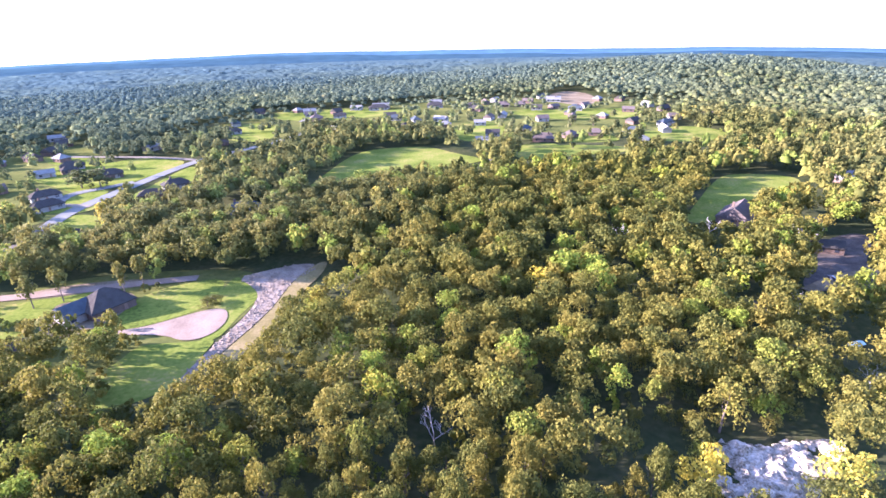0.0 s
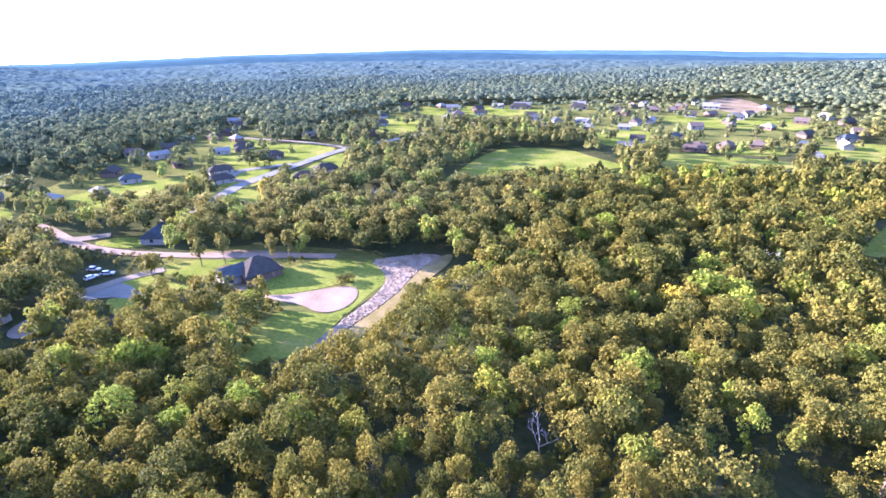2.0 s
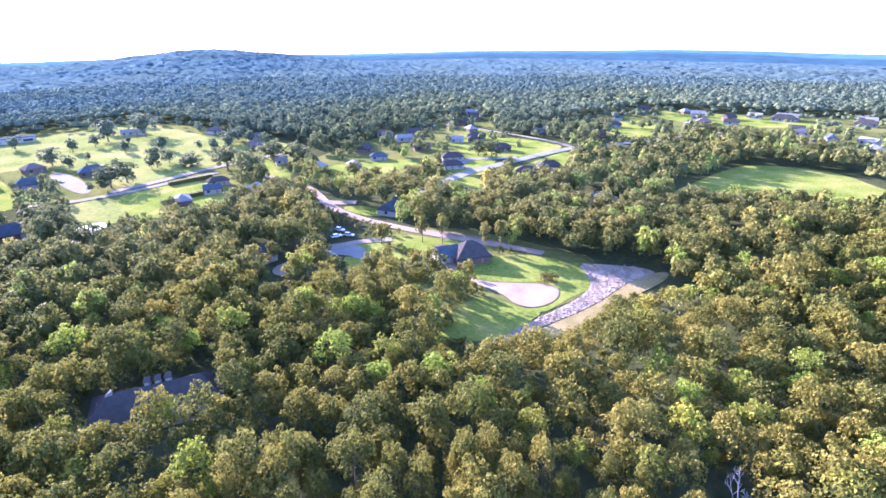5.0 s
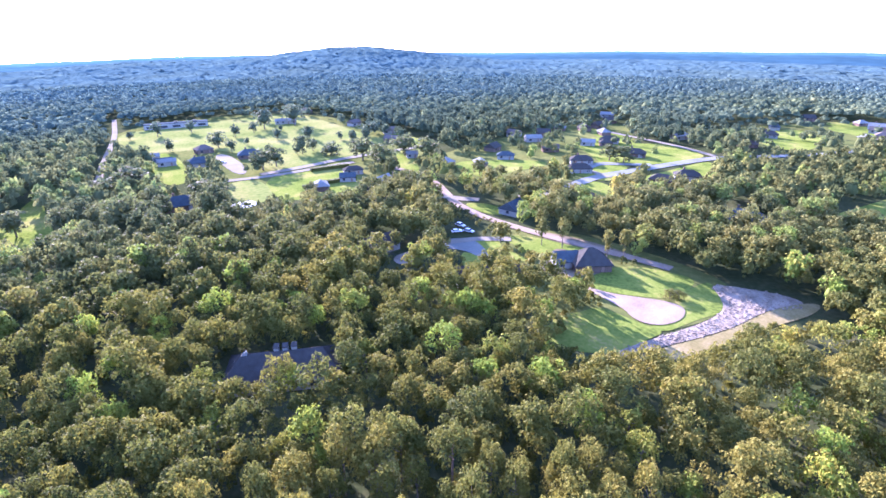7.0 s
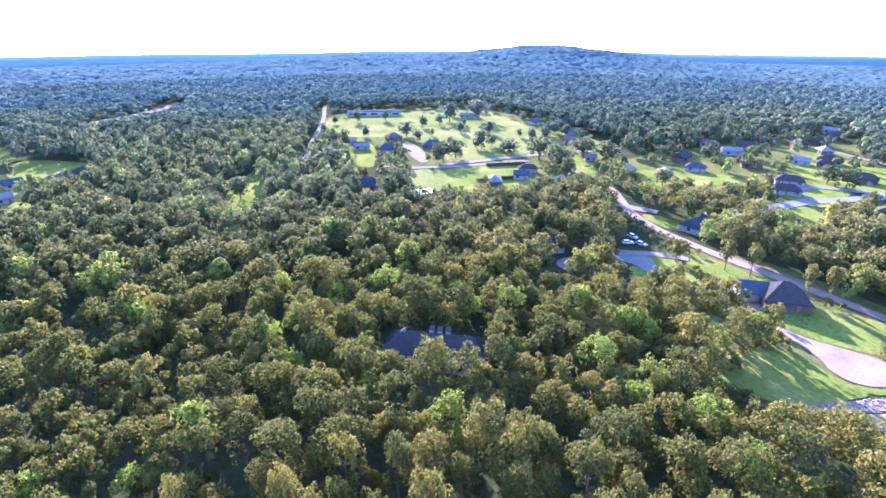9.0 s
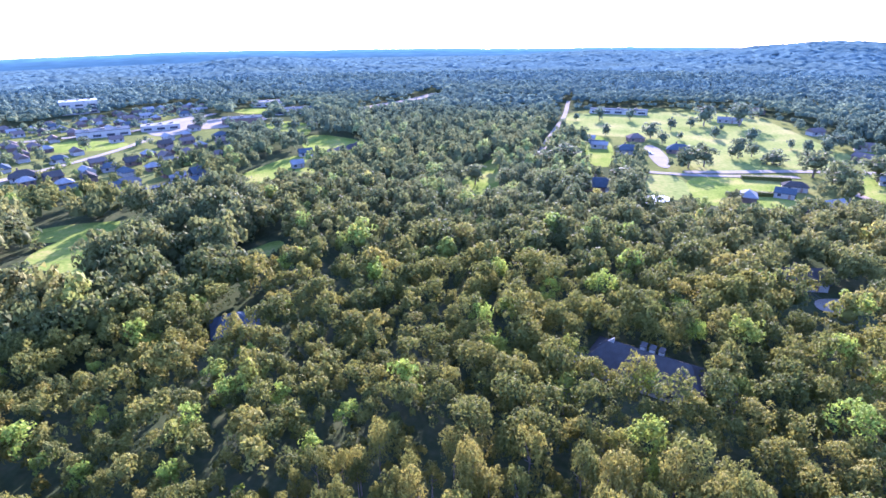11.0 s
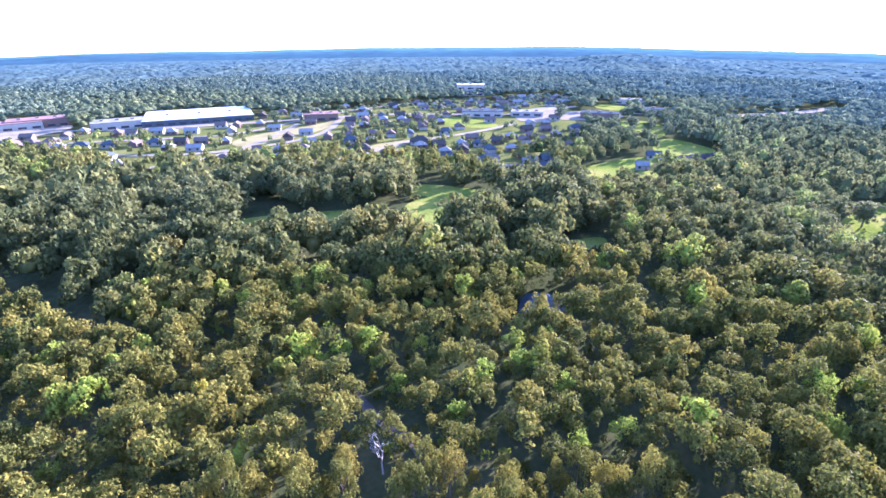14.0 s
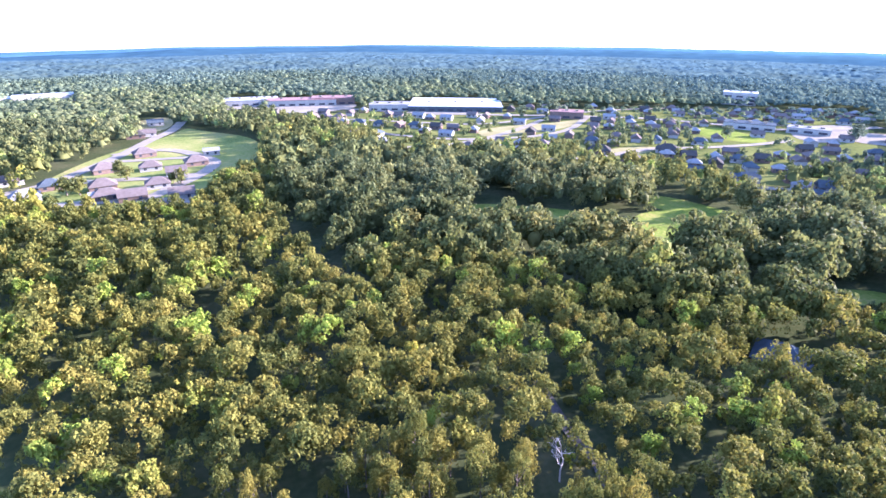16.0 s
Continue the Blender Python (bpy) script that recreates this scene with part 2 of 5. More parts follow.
clearing("lawn", "grass", "bright green rough lawn beside the gravel pad", 0.124, [(-98.2, 138.3), (-99, 151), (-95, 159), (-83, 165), (-75, 166), (-72.3, 155.8), (-72.4, 147.3), (-80.1, 139.6), (-89.8, 133.8), (-94.5, 132.8)])
clearing("lawn", "grass", "bright strip of mown lawn round the pad", 0.128, [(-72.4, 145.4), (-73, 159), (-72, 169), (-67, 162), (-60.8, 157.9), (-59.0, 149.5), (-61.0, 141.9), (-62.0, 134.3), (-63.1, 126.7), (-68.8, 125.7), (-64.9, 131.4), (-64.8, 139.9), (-67.7, 144.6)])
clearing("lawn", "grass", "shaded mown lawn below the gravel pad", 0.132, [(-83.6, 97.9), (-88.2, 110.2), (-85.2, 116.9), (-84.2, 124.5), (-76.5, 125.5), (-69.8, 125.7), (-63.1, 127.7), (-64.1, 120.1), (-64.2, 111.5), (-66.2, 105.7), (-71.1, 100.9), (-76.9, 98.0)])
clearing("lawn", "grass", "sunlit lawn by the drive", 0.136, [(-150, 130), (-150, 137), (-145, 142), (-139, 135), (-132, 134), (-121, 134), (-123, 129), (-137, 126)])
clearing("lawn", "grass", "small sunlit lawn beside the drive", 0.14, [(-143, 118), (-142, 121), (-131, 122), (-126, 118), (-127.1, 114.3), (-129.2, 108.6)])
clearing("lawn", "grass", "patchy lawn under scattered trees", 0.144, [(-144, 141), (-143, 150), (-127, 155), (-112, 160), (-115, 152), (-124, 151), (-120, 141), (-131, 139)])
clearing("lawn", "grass", "lawn beside the blue-roofed house", 0.148, [(-191, 160), (-186, 167), (-171, 170), (-164, 164), (-169, 158), (-183, 157)])
clearing("hayfield", "grass", "open green hayfield behind the wooded rise", 0.152, [(-73, 275), (-69, 301), (-61, 351), (-49, 375), (-8, 384), (12, 356), (32, 335), (15, 321), (-21, 313), (-46, 297)])
clearing("paddock", "grass", "green paddock beyond the hayfield", 0.156, [(49, 333), (56, 371), (66, 385), (90, 380), (78, 339)])
clearing("lawn", "grass", "sunlit roadside lawns", 0.16, [(-224, 344), (-214, 370), (-179, 360), (-166, 347), (-174, 314), (-182, 287), (-196, 298), (-199, 323), (-213, 333)])
clearing("lawn", "grass", "sunlit lawn along the road", 0.164, [(-251, 315), (-232, 324), (-186, 285), (-179, 280), (-181, 246), (-197, 244), (-191, 259), (-192, 274), (-213, 290)])
clearing("lawn", "grass", "lawn round the house with a circular drive", 0.12, [(-168, 262), (-163, 279), (-163, 320), (-160, 341), (-147, 322), (-141, 282), (-149, 271)])
clearing("lawn", "grass", "lawn behind a dark-roofed house", 0.124, [(-179, 242), (-164, 242), (-146, 221), (-150, 213), (-162, 224), (-177, 224)])
clearing("lawn", "grass", "lawns by the brick house", 0.128, [(-172, 434), (-187, 500), (-156, 514), (-128, 422), (-153, 412)])
clearing("lawn", "grass", "far sunlit lawns", 0.132, [(-168, 550), (-142, 587), (-87, 579), (-40, 591), (-36, 552), (-82, 521), (-146, 518)])
clearing("lawn", "grass", "lawn strip by a far house", 0.136, [(-290, 382), (-247, 379), (-224, 352), (-253, 346)])
clearing("lawn", "grass", "hillside lawn behind a house", 0.14, [(103, 211), (115, 228), (150, 278), (167, 290), (196, 281), (189, 262), (174, 248), (153, 242), (139, 237), (118, 210)])
clearing("yard", "track", "shaded yard of packed earth", 0.204, [(144, 186), (169, 197), (166, 185), (147, 165), (147, 156), (133, 146), (115, 146), (118, 154), (132, 166)])
clearing("lawn", "grass", "sunlit lawns of a scattered hamlet", 0.144, [(66, 544), (109, 559), (162, 540), (201, 539), (180, 484), (144, 475), (87, 498)])
clearing("lawn", "grass", "long lawn before a brick house", 0.148, [(52, 371), (91, 376), (132, 366), (129, 347), (82, 340), (49, 330)])
clearing("lawn", "grass", "lawn between hedges", 0.152, [(93, 416), (127, 419), (138, 386), (116, 378), (87, 387)])
clearing("lawn", "grass", "lawn by the lane", 0.156, [(161, 424), (209, 441), (228, 412), (200, 374), (153, 378)])
clearing("lawn", "grass", "lawns among far houses", 0.16, [(12, 464), (45, 502), (62, 468), (49, 396), (14, 395)])
clearing("slope", "dirt", "bare mown slope below the wooded hill", 0.094, [(125, 646), (163, 691), (186, 633), (163, 562), (133, 586)])
clearing("lawn", "grass", "far lawn in front of white houses", 0.164, [(-177, 579), (-147, 602), (-52, 589), (-43, 546), (-99, 539), (-163, 551)])
clearing("pasture", "hay", "wide sunlit pasture with scattered trees", 0.104, [(-533, 58), (-535, 121), (-546, 224), (-469, 223), (-388, 216), (-361, 220), (-328, 201), (-319, 170), (-313, 130), (-310, 106), (-355, 116), (-384, 108), (-412, 98), (-414, 71), (-427, 55), (-462, 48)])
clearing("pasture", "grass", "sunlit pasture by the white fence", 0.12, [(-414, 58), (-412, 77), (-323, 66), (-315, 56), (-329, 49)])
clearing("lawn", "grass", "sunlit lawns between lanes", 0.124, [(-298, 98), (-303, 125), (-298, 143), (-262, 143), (-237, 131), (-238, 108), (-256, 88)])
clearing("lawn", "hay", "dry mown lawn by the pond", 0.154, [(-304, 79), (-298, 98), (-255, 90), (-254, 80), (-264, 70)])
clearing("lawn", "grass", "lawn strip behind houses", 0.128, [(-322, 202), (-303, 204), (-251, 178), (-249, 165), (-285, 181)])
clearing("lawn", "grass", "sunlit meadow at the wood edge", 0.132, [(-395, 240), (-344, 239), (-316, 242), (-308, 215), (-331, 207)])
clearing("lawn", "grass", "narrow sunlit meadow among trees", 0.136, [(-326, -13), (-343, -5), (-287, -4), (-251, -2), (-254, -14), (-259, -23), (-285, -24), (-303, -17)])
clearing("field", "grass", "sunlit grass below a row of houses", 0.14, [(-391, -158), (-412, -151), (-396, -121), (-384, -107), (-357, -116), (-341, -125), (-349, -139)])
clearing("field", "grass", "sunlit field edge", 0.144, [(-303, -128), (-302, -117), (-291, -110), (-284, -116), (-281, -120)])
clearing("lawn", "grass", "lawn by the crossroads", 0.148, [(-262, 205), (-254, 228), (-230, 255), (-215, 251), (-220, 217), (-216, 196)])
clearing("lawn", "grass", "verge lawns along the main road", 0.152, [(-269, 344), (-225, 372), (-177, 300), (-186, 285), (-219, 295)])
clearing("lawn", "grass", "lawns on the near side of the road", 0.156, [(-194, 248), (-210, 283), (-183, 281), (-168, 253), (-176, 242)])
clearing("estate_grass", "hay", "grass plots of a new housing estate", 0.108, [(103, -307), (104, -328), (94, -370), (76, -410), (51, -448), (42, -482), (28, -460), (-5, -428), (-14, -381), (-1, -334), (12, -324), (14, -300), (24, -287), (26, -259), (83, -275)])
clearing("estate_grass", "dry", "grass strip behind the estate road", 0.158, [(86, -536), (59, -548), (51, -493), (65, -464), (75, -485)])
clearing("meadow", "grass", "sunlit meadow in the woods", 0.16, [(-145, -170), (-153, -174), (-170, -183), (-193, -176), (-192, -162), (-172, -159), (-155, -147), (-141, -146)])
clearing("meadow", "grass", "shaded meadow in front of a belt of trees", 0.164, [(-96, -222), (-127, -203), (-151, -182), (-158, -172), (-147, -166), (-126, -181), (-112, -194), (-92, -207)])
clearing("meadow", "grass", "shaded meadow strip below the town edge", 0.166, [(-187, -203), (-198, -192), (-204, -174), (-210, -152), (-199, -148), (-189, -162), (-179, -178), (-175, -190)])
clearing("meadow", "grass", "shaded hollow of rough grass among tall trees", 0.168, [(-168, -101), (-178, -97), (-190, -90), (-180, -83), (-169, -89), (-162, -95)])
clearing("meadow", "grass", "long meadow strip by the town edge", 0.12, [(-273, -151), (-287, -154), (-340, -139), (-322, -124), (-285, -128), (-263, -134)])
clearing("playing_field", "grass", "green playing field in the town", 0.124, [(-338, -333), (-374, -347), (-378, -322), (-370, -280), (-348, -281), (-336, -311)])
clearing("lawn", "grass", "green common in the town", 0.128, [(-531, -289), (-572, -285), (-543, -243), (-510, -248)])
clearing("lawn", "grass", "green common by the car parks", 0.132, [(-448, -220), (-476, -207), (-461, -173), (-397, -153), (-417, -179)])
clearing("lawn", "dry", "verge and lots along a town street", 0.162, [(-175, -391), (-213, -404), (-274, -403), (-301, -425), (-293, -405), (-250, -375), (-170, -357)])
clearing("lawn", "dry", "lots along a town street", 0.166, [(-214, -284), (-238, -299), (-274, -295), (-262, -280), (-225, -276)])
clearing("lot", "concrete", "pale concrete car park", 0.244, [(-403, -295), (-446, -320), (-493, -319), (-502, -301), (-436, -262), (-391, -264)])
clearing("lot", "concrete", "pale parking lots of the shopping strip", 0.248, [(-33, -552), (-45, -600), (-105, -604), (-123, -565), (-93, -534), (-49, -528)])
clearing("lot", "concrete", "pale parking lot by flat-roofed shops", 0.252, [(14, -586), (-1, -675), (-30, -629), (-15, -569)])
clearing("lot", "concrete", "yard round the warehouse", 0.256, [(-150, -531), (-202, -576), (-259, -520), (-223, -470), (-165, -471)])
clearing("lot", "concrete", "pale apron by the flat-roofed block", 0.26, [(-439, -292), (-485, -281), (-502, -231), (-466, -221), (-421, -251)])
clearing("drive", "concrete", "wide pale concrete drive", 0.264, [(-381, 94), (-384, 103), (-343, 102), (-316, 96), (-317, 90), (-343, 90)])
clearing("drive", "asphalt", "shaded asphalt drive", 0.224, [(-156, 118), (-158, 125), (-150, 132), (-133, 125), (-134, 121), (-144, 121), (-151, 116)])
clearing("drive", "concrete", "concrete forecourt in the trees", 0.268, [(-156, 95), (-157, 106), (-154, 109), (-148, 104), (-147, 93)])
clearing("gravel_pad", "gravel", "pale pinkish gravel turning pad", 0.274, [(-94.5, 132.8), (-87.8, 133.8), (-80.2, 138.7), (-73.4, 143.5), (-68.6, 144.6), (-65.8, 142.7), (-63.9, 137.1), (-65.0, 130.5), (-68.8, 126.6), (-73.6, 126.5), (-78.4, 129.3), (-87.9, 130.1), (-92.7, 130.0)])
clearing("rubble_bank", "rubble", "bank of broken pale stone", 0.184, [(-71, 166), (-63, 172), (-48, 179), (-44, 172), (-50.6, 165.3), (-51.8, 155.5), (-52.4, 146.7), (-55.0, 134.3), (-58.8, 122.5), (-62.8, 107), (-66.2, 107), (-63.3, 121.4), (-60.3, 134.4), (-58.8, 144.7), (-59.4, 153.1), (-64.0, 160.0)])
clearing("soil_slope", "soil", "bare tan soil slope beside the stone bank", 0.188, [(-46, 177), (-42, 180), (-41.5, 170), (-46, 154), (-48.5, 142), (-51, 128), (-54, 117), (-58, 110), (-62.5, 106), (-58.6, 121.8), (-54.8, 133.5), (-52.2, 146.0), (-51.6, 154.8), (-50.4, 164.5)])
clearing("rock_outcrop", "rock", "pale weathered rock outcrop in sun and shade", 0.304, [(51.5, 85.1), (54.5, 83.2), (58.5, 84.2), (63.6, 82.3), (70.6, 83.4), (75.6, 82.5), (79.7, 79.6), (74.7, 75.6), (68.7, 70.6), (64.7, 66.6), (48.7, 67.4), (50.6, 72.3), (52.6, 78.3)])
clearing("house_plot", "dirt", "bare earth plot round the dark-roofed house", 0.098, [(-117, 131), (-126, 150), (-120, 160), (-103, 158), (-98, 151), (-99.2, 139.3), (-106.0, 128.8)])
clearing("clay_bank", "dirt", "bare clay bank beside the road", 0.102, [(-145, 154), (-134, 163), (-109, 168), (-93, 166), (-104, 161), (-128, 155)])
lane("road", "asphalt", "grey main road past the houses", 7.5, 0.32, [(-175, 216), (-181, 246), (-176, 274), (-170, 316), (-162, 354), (-148, 375), (-124, 411), (-111, 450)])
lane("road", "concrete", "pale crossing lane", 5, 0.326, [(-276, 379), (-238, 374), (-199, 369), (-163, 355)])
lane("lane", "gravel", "pale gravel lane curving past the dark-roofed house", 4.6, 0.332, [(-251, 171), (-233, 173), (-209, 163), (-193, 156), (-171, 153), (-157, 154), (-140, 156), (-120, 160), (-102, 164), (-85, 167)])
lane("lane", "concrete", "pale side street", 6, 0.338, [(-206, 159), (-197, 163), (-190, 169)])
lane("drive", "concrete", "pale drive to the blue house", 4, 0.344, [(-181, 188), (-176, 199), (-173, 214), (-175, 222)])
lane("drive", "concrete", "drive of the house under the trees", 4.5, 0.35, [(-155, 120), (-152, 128), (-149, 134), (-141, 143)])
lane("lane", "concrete", "pale estate lane through the pasture", 6, 0.356, [(-308, 101), (-309, 128), (-315, 163), (-314, 197), (-317, 238)])
lane("lane", "concrete", "pale lane to the pasture houses", 5, 0.362, [(-307, 79), (-300, 106), (-301, 133), (-301, 159)])
lane("lane", "concrete", "pale lane along the white fence", 4, 0.368, [(-347, 22), (-387, 28), (-445, 40), (-512, 53), (-623, 67)])
lane("lane", "gravel", "lane to the houses", 5, 0.374, [(-236, 168), (-256, 174), (-274, 171)])
lane("road", "asphalt", "side road past lawns", 6.5, 0.38, [(-193, 251), (-201, 276), (-188, 288), (-177, 300)])
lane("drive", "concrete", "pale curved drive", 4.5, 0.386, [(-197, 258), (-187, 257), (-175, 254)])
lane("road", "concrete", "pale estate street", 8, 0.392, [(122, -307), (108, -316), (98, -326), (88, -349), (74, -386), (62, -440), (51, -467), (47, -511)])
lane("road", "concrete", "pale estate loop street", 8, 0.398, [(79, -388), (64, -398), (44, -395), (25, -367), (16, -345), (24, -318), (36, -297), (45, -280), (54, -273)])
lane("road", "concrete", "pale estate cross street", 7, 0.404, [(82, -323), (63, -321), (43, -317), (26, -319)])
lane("road", "concrete", "pale estate back street", 7, 0.41, [(90, -283), (67, -281), (42, -275), (26, -265)])
lane("road", "concrete", "pale estate cross street", 6, 0.416, [(76, -369), (57, -367), (38, -367), (25, -364)])
lane("road", "concrete", "town street", 6, 0.422, [(-75, -437), (-109, -389), (-155, -354), (-236, -353), (-306, -423)])
lane("road", "concrete", "town street", 6, 0.428, [(-92, -476), (-136, -446), (-190, -411), (-256, -431), (-340, -452), (-434, -445)])
lane("road", "concrete", "town street", 6, 0.434, [(-94, -349), (-136, -341), (-197, -372), (-255, -419)])
lane("road", "concrete", "town street", 6, 0.44, [(-175, -283), (-213, -276), (-264, -290), (-296, -281), (-344, -276), (-386, -278)])
lane("road", "concrete", "town street", 6, 0.446, [(-234, -213), (-249, -195), (-264, -184), (-280, -171)])
lane("road", "concrete", "main street of the town", 9, 0.452, [(11, -577), (-42, -571), (-116, -538), (-150, -493), (-301, -425), (-372, -379), (-417, -303), (-518, -297)])
lane("road", "concrete", "far highway in the sun", 14, 0.458, [(-550, -153), (-596, -131), (-629, -112), (-699, -93)])
lane("track", "track", "dark woodland track", 2.6, 0.464, [(-55.2, -51.7), (-55.0, -57.5), (-56.9, -63.2), (-55.8, -70.9), (-57.4, -82.4), (-58.2, -89.0)])
lane("drive", "asphalt", "lane by the hill houses", 5, 0.47, [(145, 418), (158, 393), (139, 364)])
lane("drive", "dirt", "shaded drive", 4.5, 0.476, [(115, 146), (135, 157), (150, 158)])
POND_A = [(-255, 65), (-262, 72), (-260, 80), (-252, 79), (-248, 71), (-249, 64)]
POND_B = [(-269, 41), (-274, 48), (-272, 53), (-264, 53), (-262, 44)]
GROVE_OUTLINE = [(-94.4, 82.4), (-83.9, 81.6), (-77.0, 87.4), (-77.9, 97.0), (-80.5, 111.3), (-89.0, 121.5), (-99.5, 119.5), (-106.3, 110.9), (-104.7, 97.6)]
VALLEY = [(-16, -353), (-69, -326), (-164, -242), (-252, -132), (-159, -75), (-120.3, -88.9), (-99.5, -110.3), (-84.6, -132.8), (-64.2, -143.8), (-47, -171), (-26.2, -145.2), (-21, -186), (-11, -216)]
OUTCROP = [(51.5, 85.1), (54.5, 83.2), (58.5, 84.2), (63.6, 82.3), (70.6, 83.4), (75.6, 82.5), (79.7, 79.6), (74.7, 75.6), (68.7, 70.6), (64.7, 66.6), (48.7, 67.4), (50.6, 72.3), (52.6, 78.3)]
RUBBLE = [(-71, 166), (-63, 172), (-48, 179), (-44, 172), (-50.6, 165.3), (-51.8, 155.5), (-52.4, 146.7), (-55.0, 134.3), (-58.8, 122.5), (-62.8, 107), (-66.2, 107), (-63.3, 121.4), (-60.3, 134.4), (-58.8, 144.7), (-59.4, 153.1), (-64.0, 160.0)]
clearing("pond", "water", "small pond mirroring the sky", 0.3, POND_A)
clearing("pond", "water", "narrow pond beside a house", 0.3, POND_B)
TOWN = [(-8, -540), (-318, -480), (-595, -355), (-320, -172), (-273, -190), (-241, -201), (-196, -290), (-94, -335), (-85, -397)]
HOODS = [[(-294, 202), (-322, 470), (-188, 316), (-174, 233), (-232, 179)], [(-315, 56), (-569, 37), (-569, 238), (-314, 248), (-227, 141)],
         [(-55, 463), (-237, 384), (-188, 573), (58, 665), (269, 577), (169, 395), (20, 398)]]
CORRIDORS = [([(-28.2, -142.4), (-18, -179), (-12, -229)], 8.0), ([(-18.7, 96.8), (-25.4, 123.6), (-28.2, 144.5)], 3.4)]
SPOTS = [(123, 205, 6.0), (118, 197, 5.0)]


for area, text in [(TOWN, "patchy grass between the town houses")] + [(q, "patchy green lawns between scattered houses") for q in HOODS]:
    clearing("plots", "yards", text, 0.05, area, False)


clearing("rough_grass", "yards", "rough grass round the lawns and the gravel pad", 0.06, [(-157, 142), (-134, 170), (-90, 175), (-63, 172), (-57.1, 143.9), (-70.0, 113.3), (-94.0, 105.3), (-122.3, 120.0)], False)


def backdrop_ridge(name, far, crest, swing, material, label):
    """A long ridge of hills round the horizon."""
    n, v, f = 360, [], []
    for i in range(n):
        a = 2 * math.pi * i / n
        up = crest + swing * (math.sin(3 * a + far) + 0.6 * math.sin(7 * a + 1) + 0.35 * math.sin(17 * a + 2) + 0.15 * math.sin(41 * a))
        for r, z in ((far - 500, -1.2e-5 * (far - 500) ** 2 - 4), (far - 200, up * 0.85 - 1.2e-5 * far ** 2 * 0.15), (far, up), (far + 150, up - 60)):
            v.append((r * math.cos(a), r * math.sin(a), z))
    for i in range(n):
        b, c = 4 * i, 4 * ((i + 1) % n)
        f += [(b + k, b + k + 1, c + k + 1, c + k) for k in range(3)]
    tagged(new(name, mesh_of(name, v, f, M[material], smooth=True)), label, "hills", kind="structure")


backdrop_ridge("backdrop", 3300, -80, 9, "hills", "wooded hills on the horizon in painted blue haze")
backdrop_ridge("backdrop", 4300, -106, 7, "hills_far", "hills on the far horizon in painted pale blue haze")


GROVE = GROVE_OUTLINE


def wooded(x, y, shrubs=False):
    """The share of ground under trees: none where a clearing, a lane or a roof lies open to the air above."""
    w = np.where(np.sin(x / 9 + 2 * np.sin(y / 13)) * np.cos(y / 11 + x / 29) > 0.88, 0.4, 0.98)
    w[inside(TOWN, x, y)] = 0.5
    for p in HOODS:
        w[inside(p, x, y)] = 0.34
    for s in ((1.0, 1.025) if shrubs else (1.0, 1.04, 1.08, 1.12)):
        for p in CLEAR:
            w[inside(p, x * s, y * s)] = 0.0
    for p in GARDENS:
        k = inside(p, x, y)
        w[k] = np.where(np.sin(x[k] / 11 + 3) * np.cos(y[k] / 9) > 0.35, 0.42, 0.0)
    for s in ((1.0,) if shrubs else (1.0, 1.05, 1.1)):
        for line, width in LANES:
            if width > 3 or s == 1.0:
                w[near_line(line, x * s, y * s, width / 2 + 0.8)] = 0.0
    for line, width in CORRIDORS:
        w[near_line(line, x, y, width / 2)] = 0.0
    for px, py, r in SPOTS:
        for s in (1.0, 1.05):
            w[np.hypot(x * s - px, y * s - py) < r] = 0.0
    w[inside(GROVE, x, y)] = 0.97
    # strip kept free of trees so that sunlight gets through to the outcrop
    w[near_line([(22.7, 77.9), (44.6, 74.2)], x, y, 2.0)] = 0.0
    return w


def tube(path, radii, sides=6):
    """A tapered limb along a path."""
    path = [Vector(p) for p in path]
    v, f = [], []
    for i, (p, r) in enumerate(zip(path, radii)):
        d = (path[min(i + 1, len(path) - 1)] - path[max(i - 1, 0)]).normalized()
        q = d.to_track_quat("Z", "Y")
        v += [tuple(p + q @ Vector((r * math.cos(6.2832 * k / sides), r * math.sin(6.2832 * k / sides), 0))) for k in range(sides)]
    for i in range(len(path) - 1):
        f += [(i * sides + k, i * sides + (k + 1) % sides, (i + 1) * sides + (k + 1) % sides, (i + 1) * sides + k) for k in range(sides)]
    f.append(tuple(range((len(path) - 1) * sides, len(path) * sides)))
    return v, f


def merged(pieces):
    V, F = [], []
    for v, f in pieces:
        F += [tuple(k + len(V) for k in p) for p in f]
        V += list(v)
    return V, F




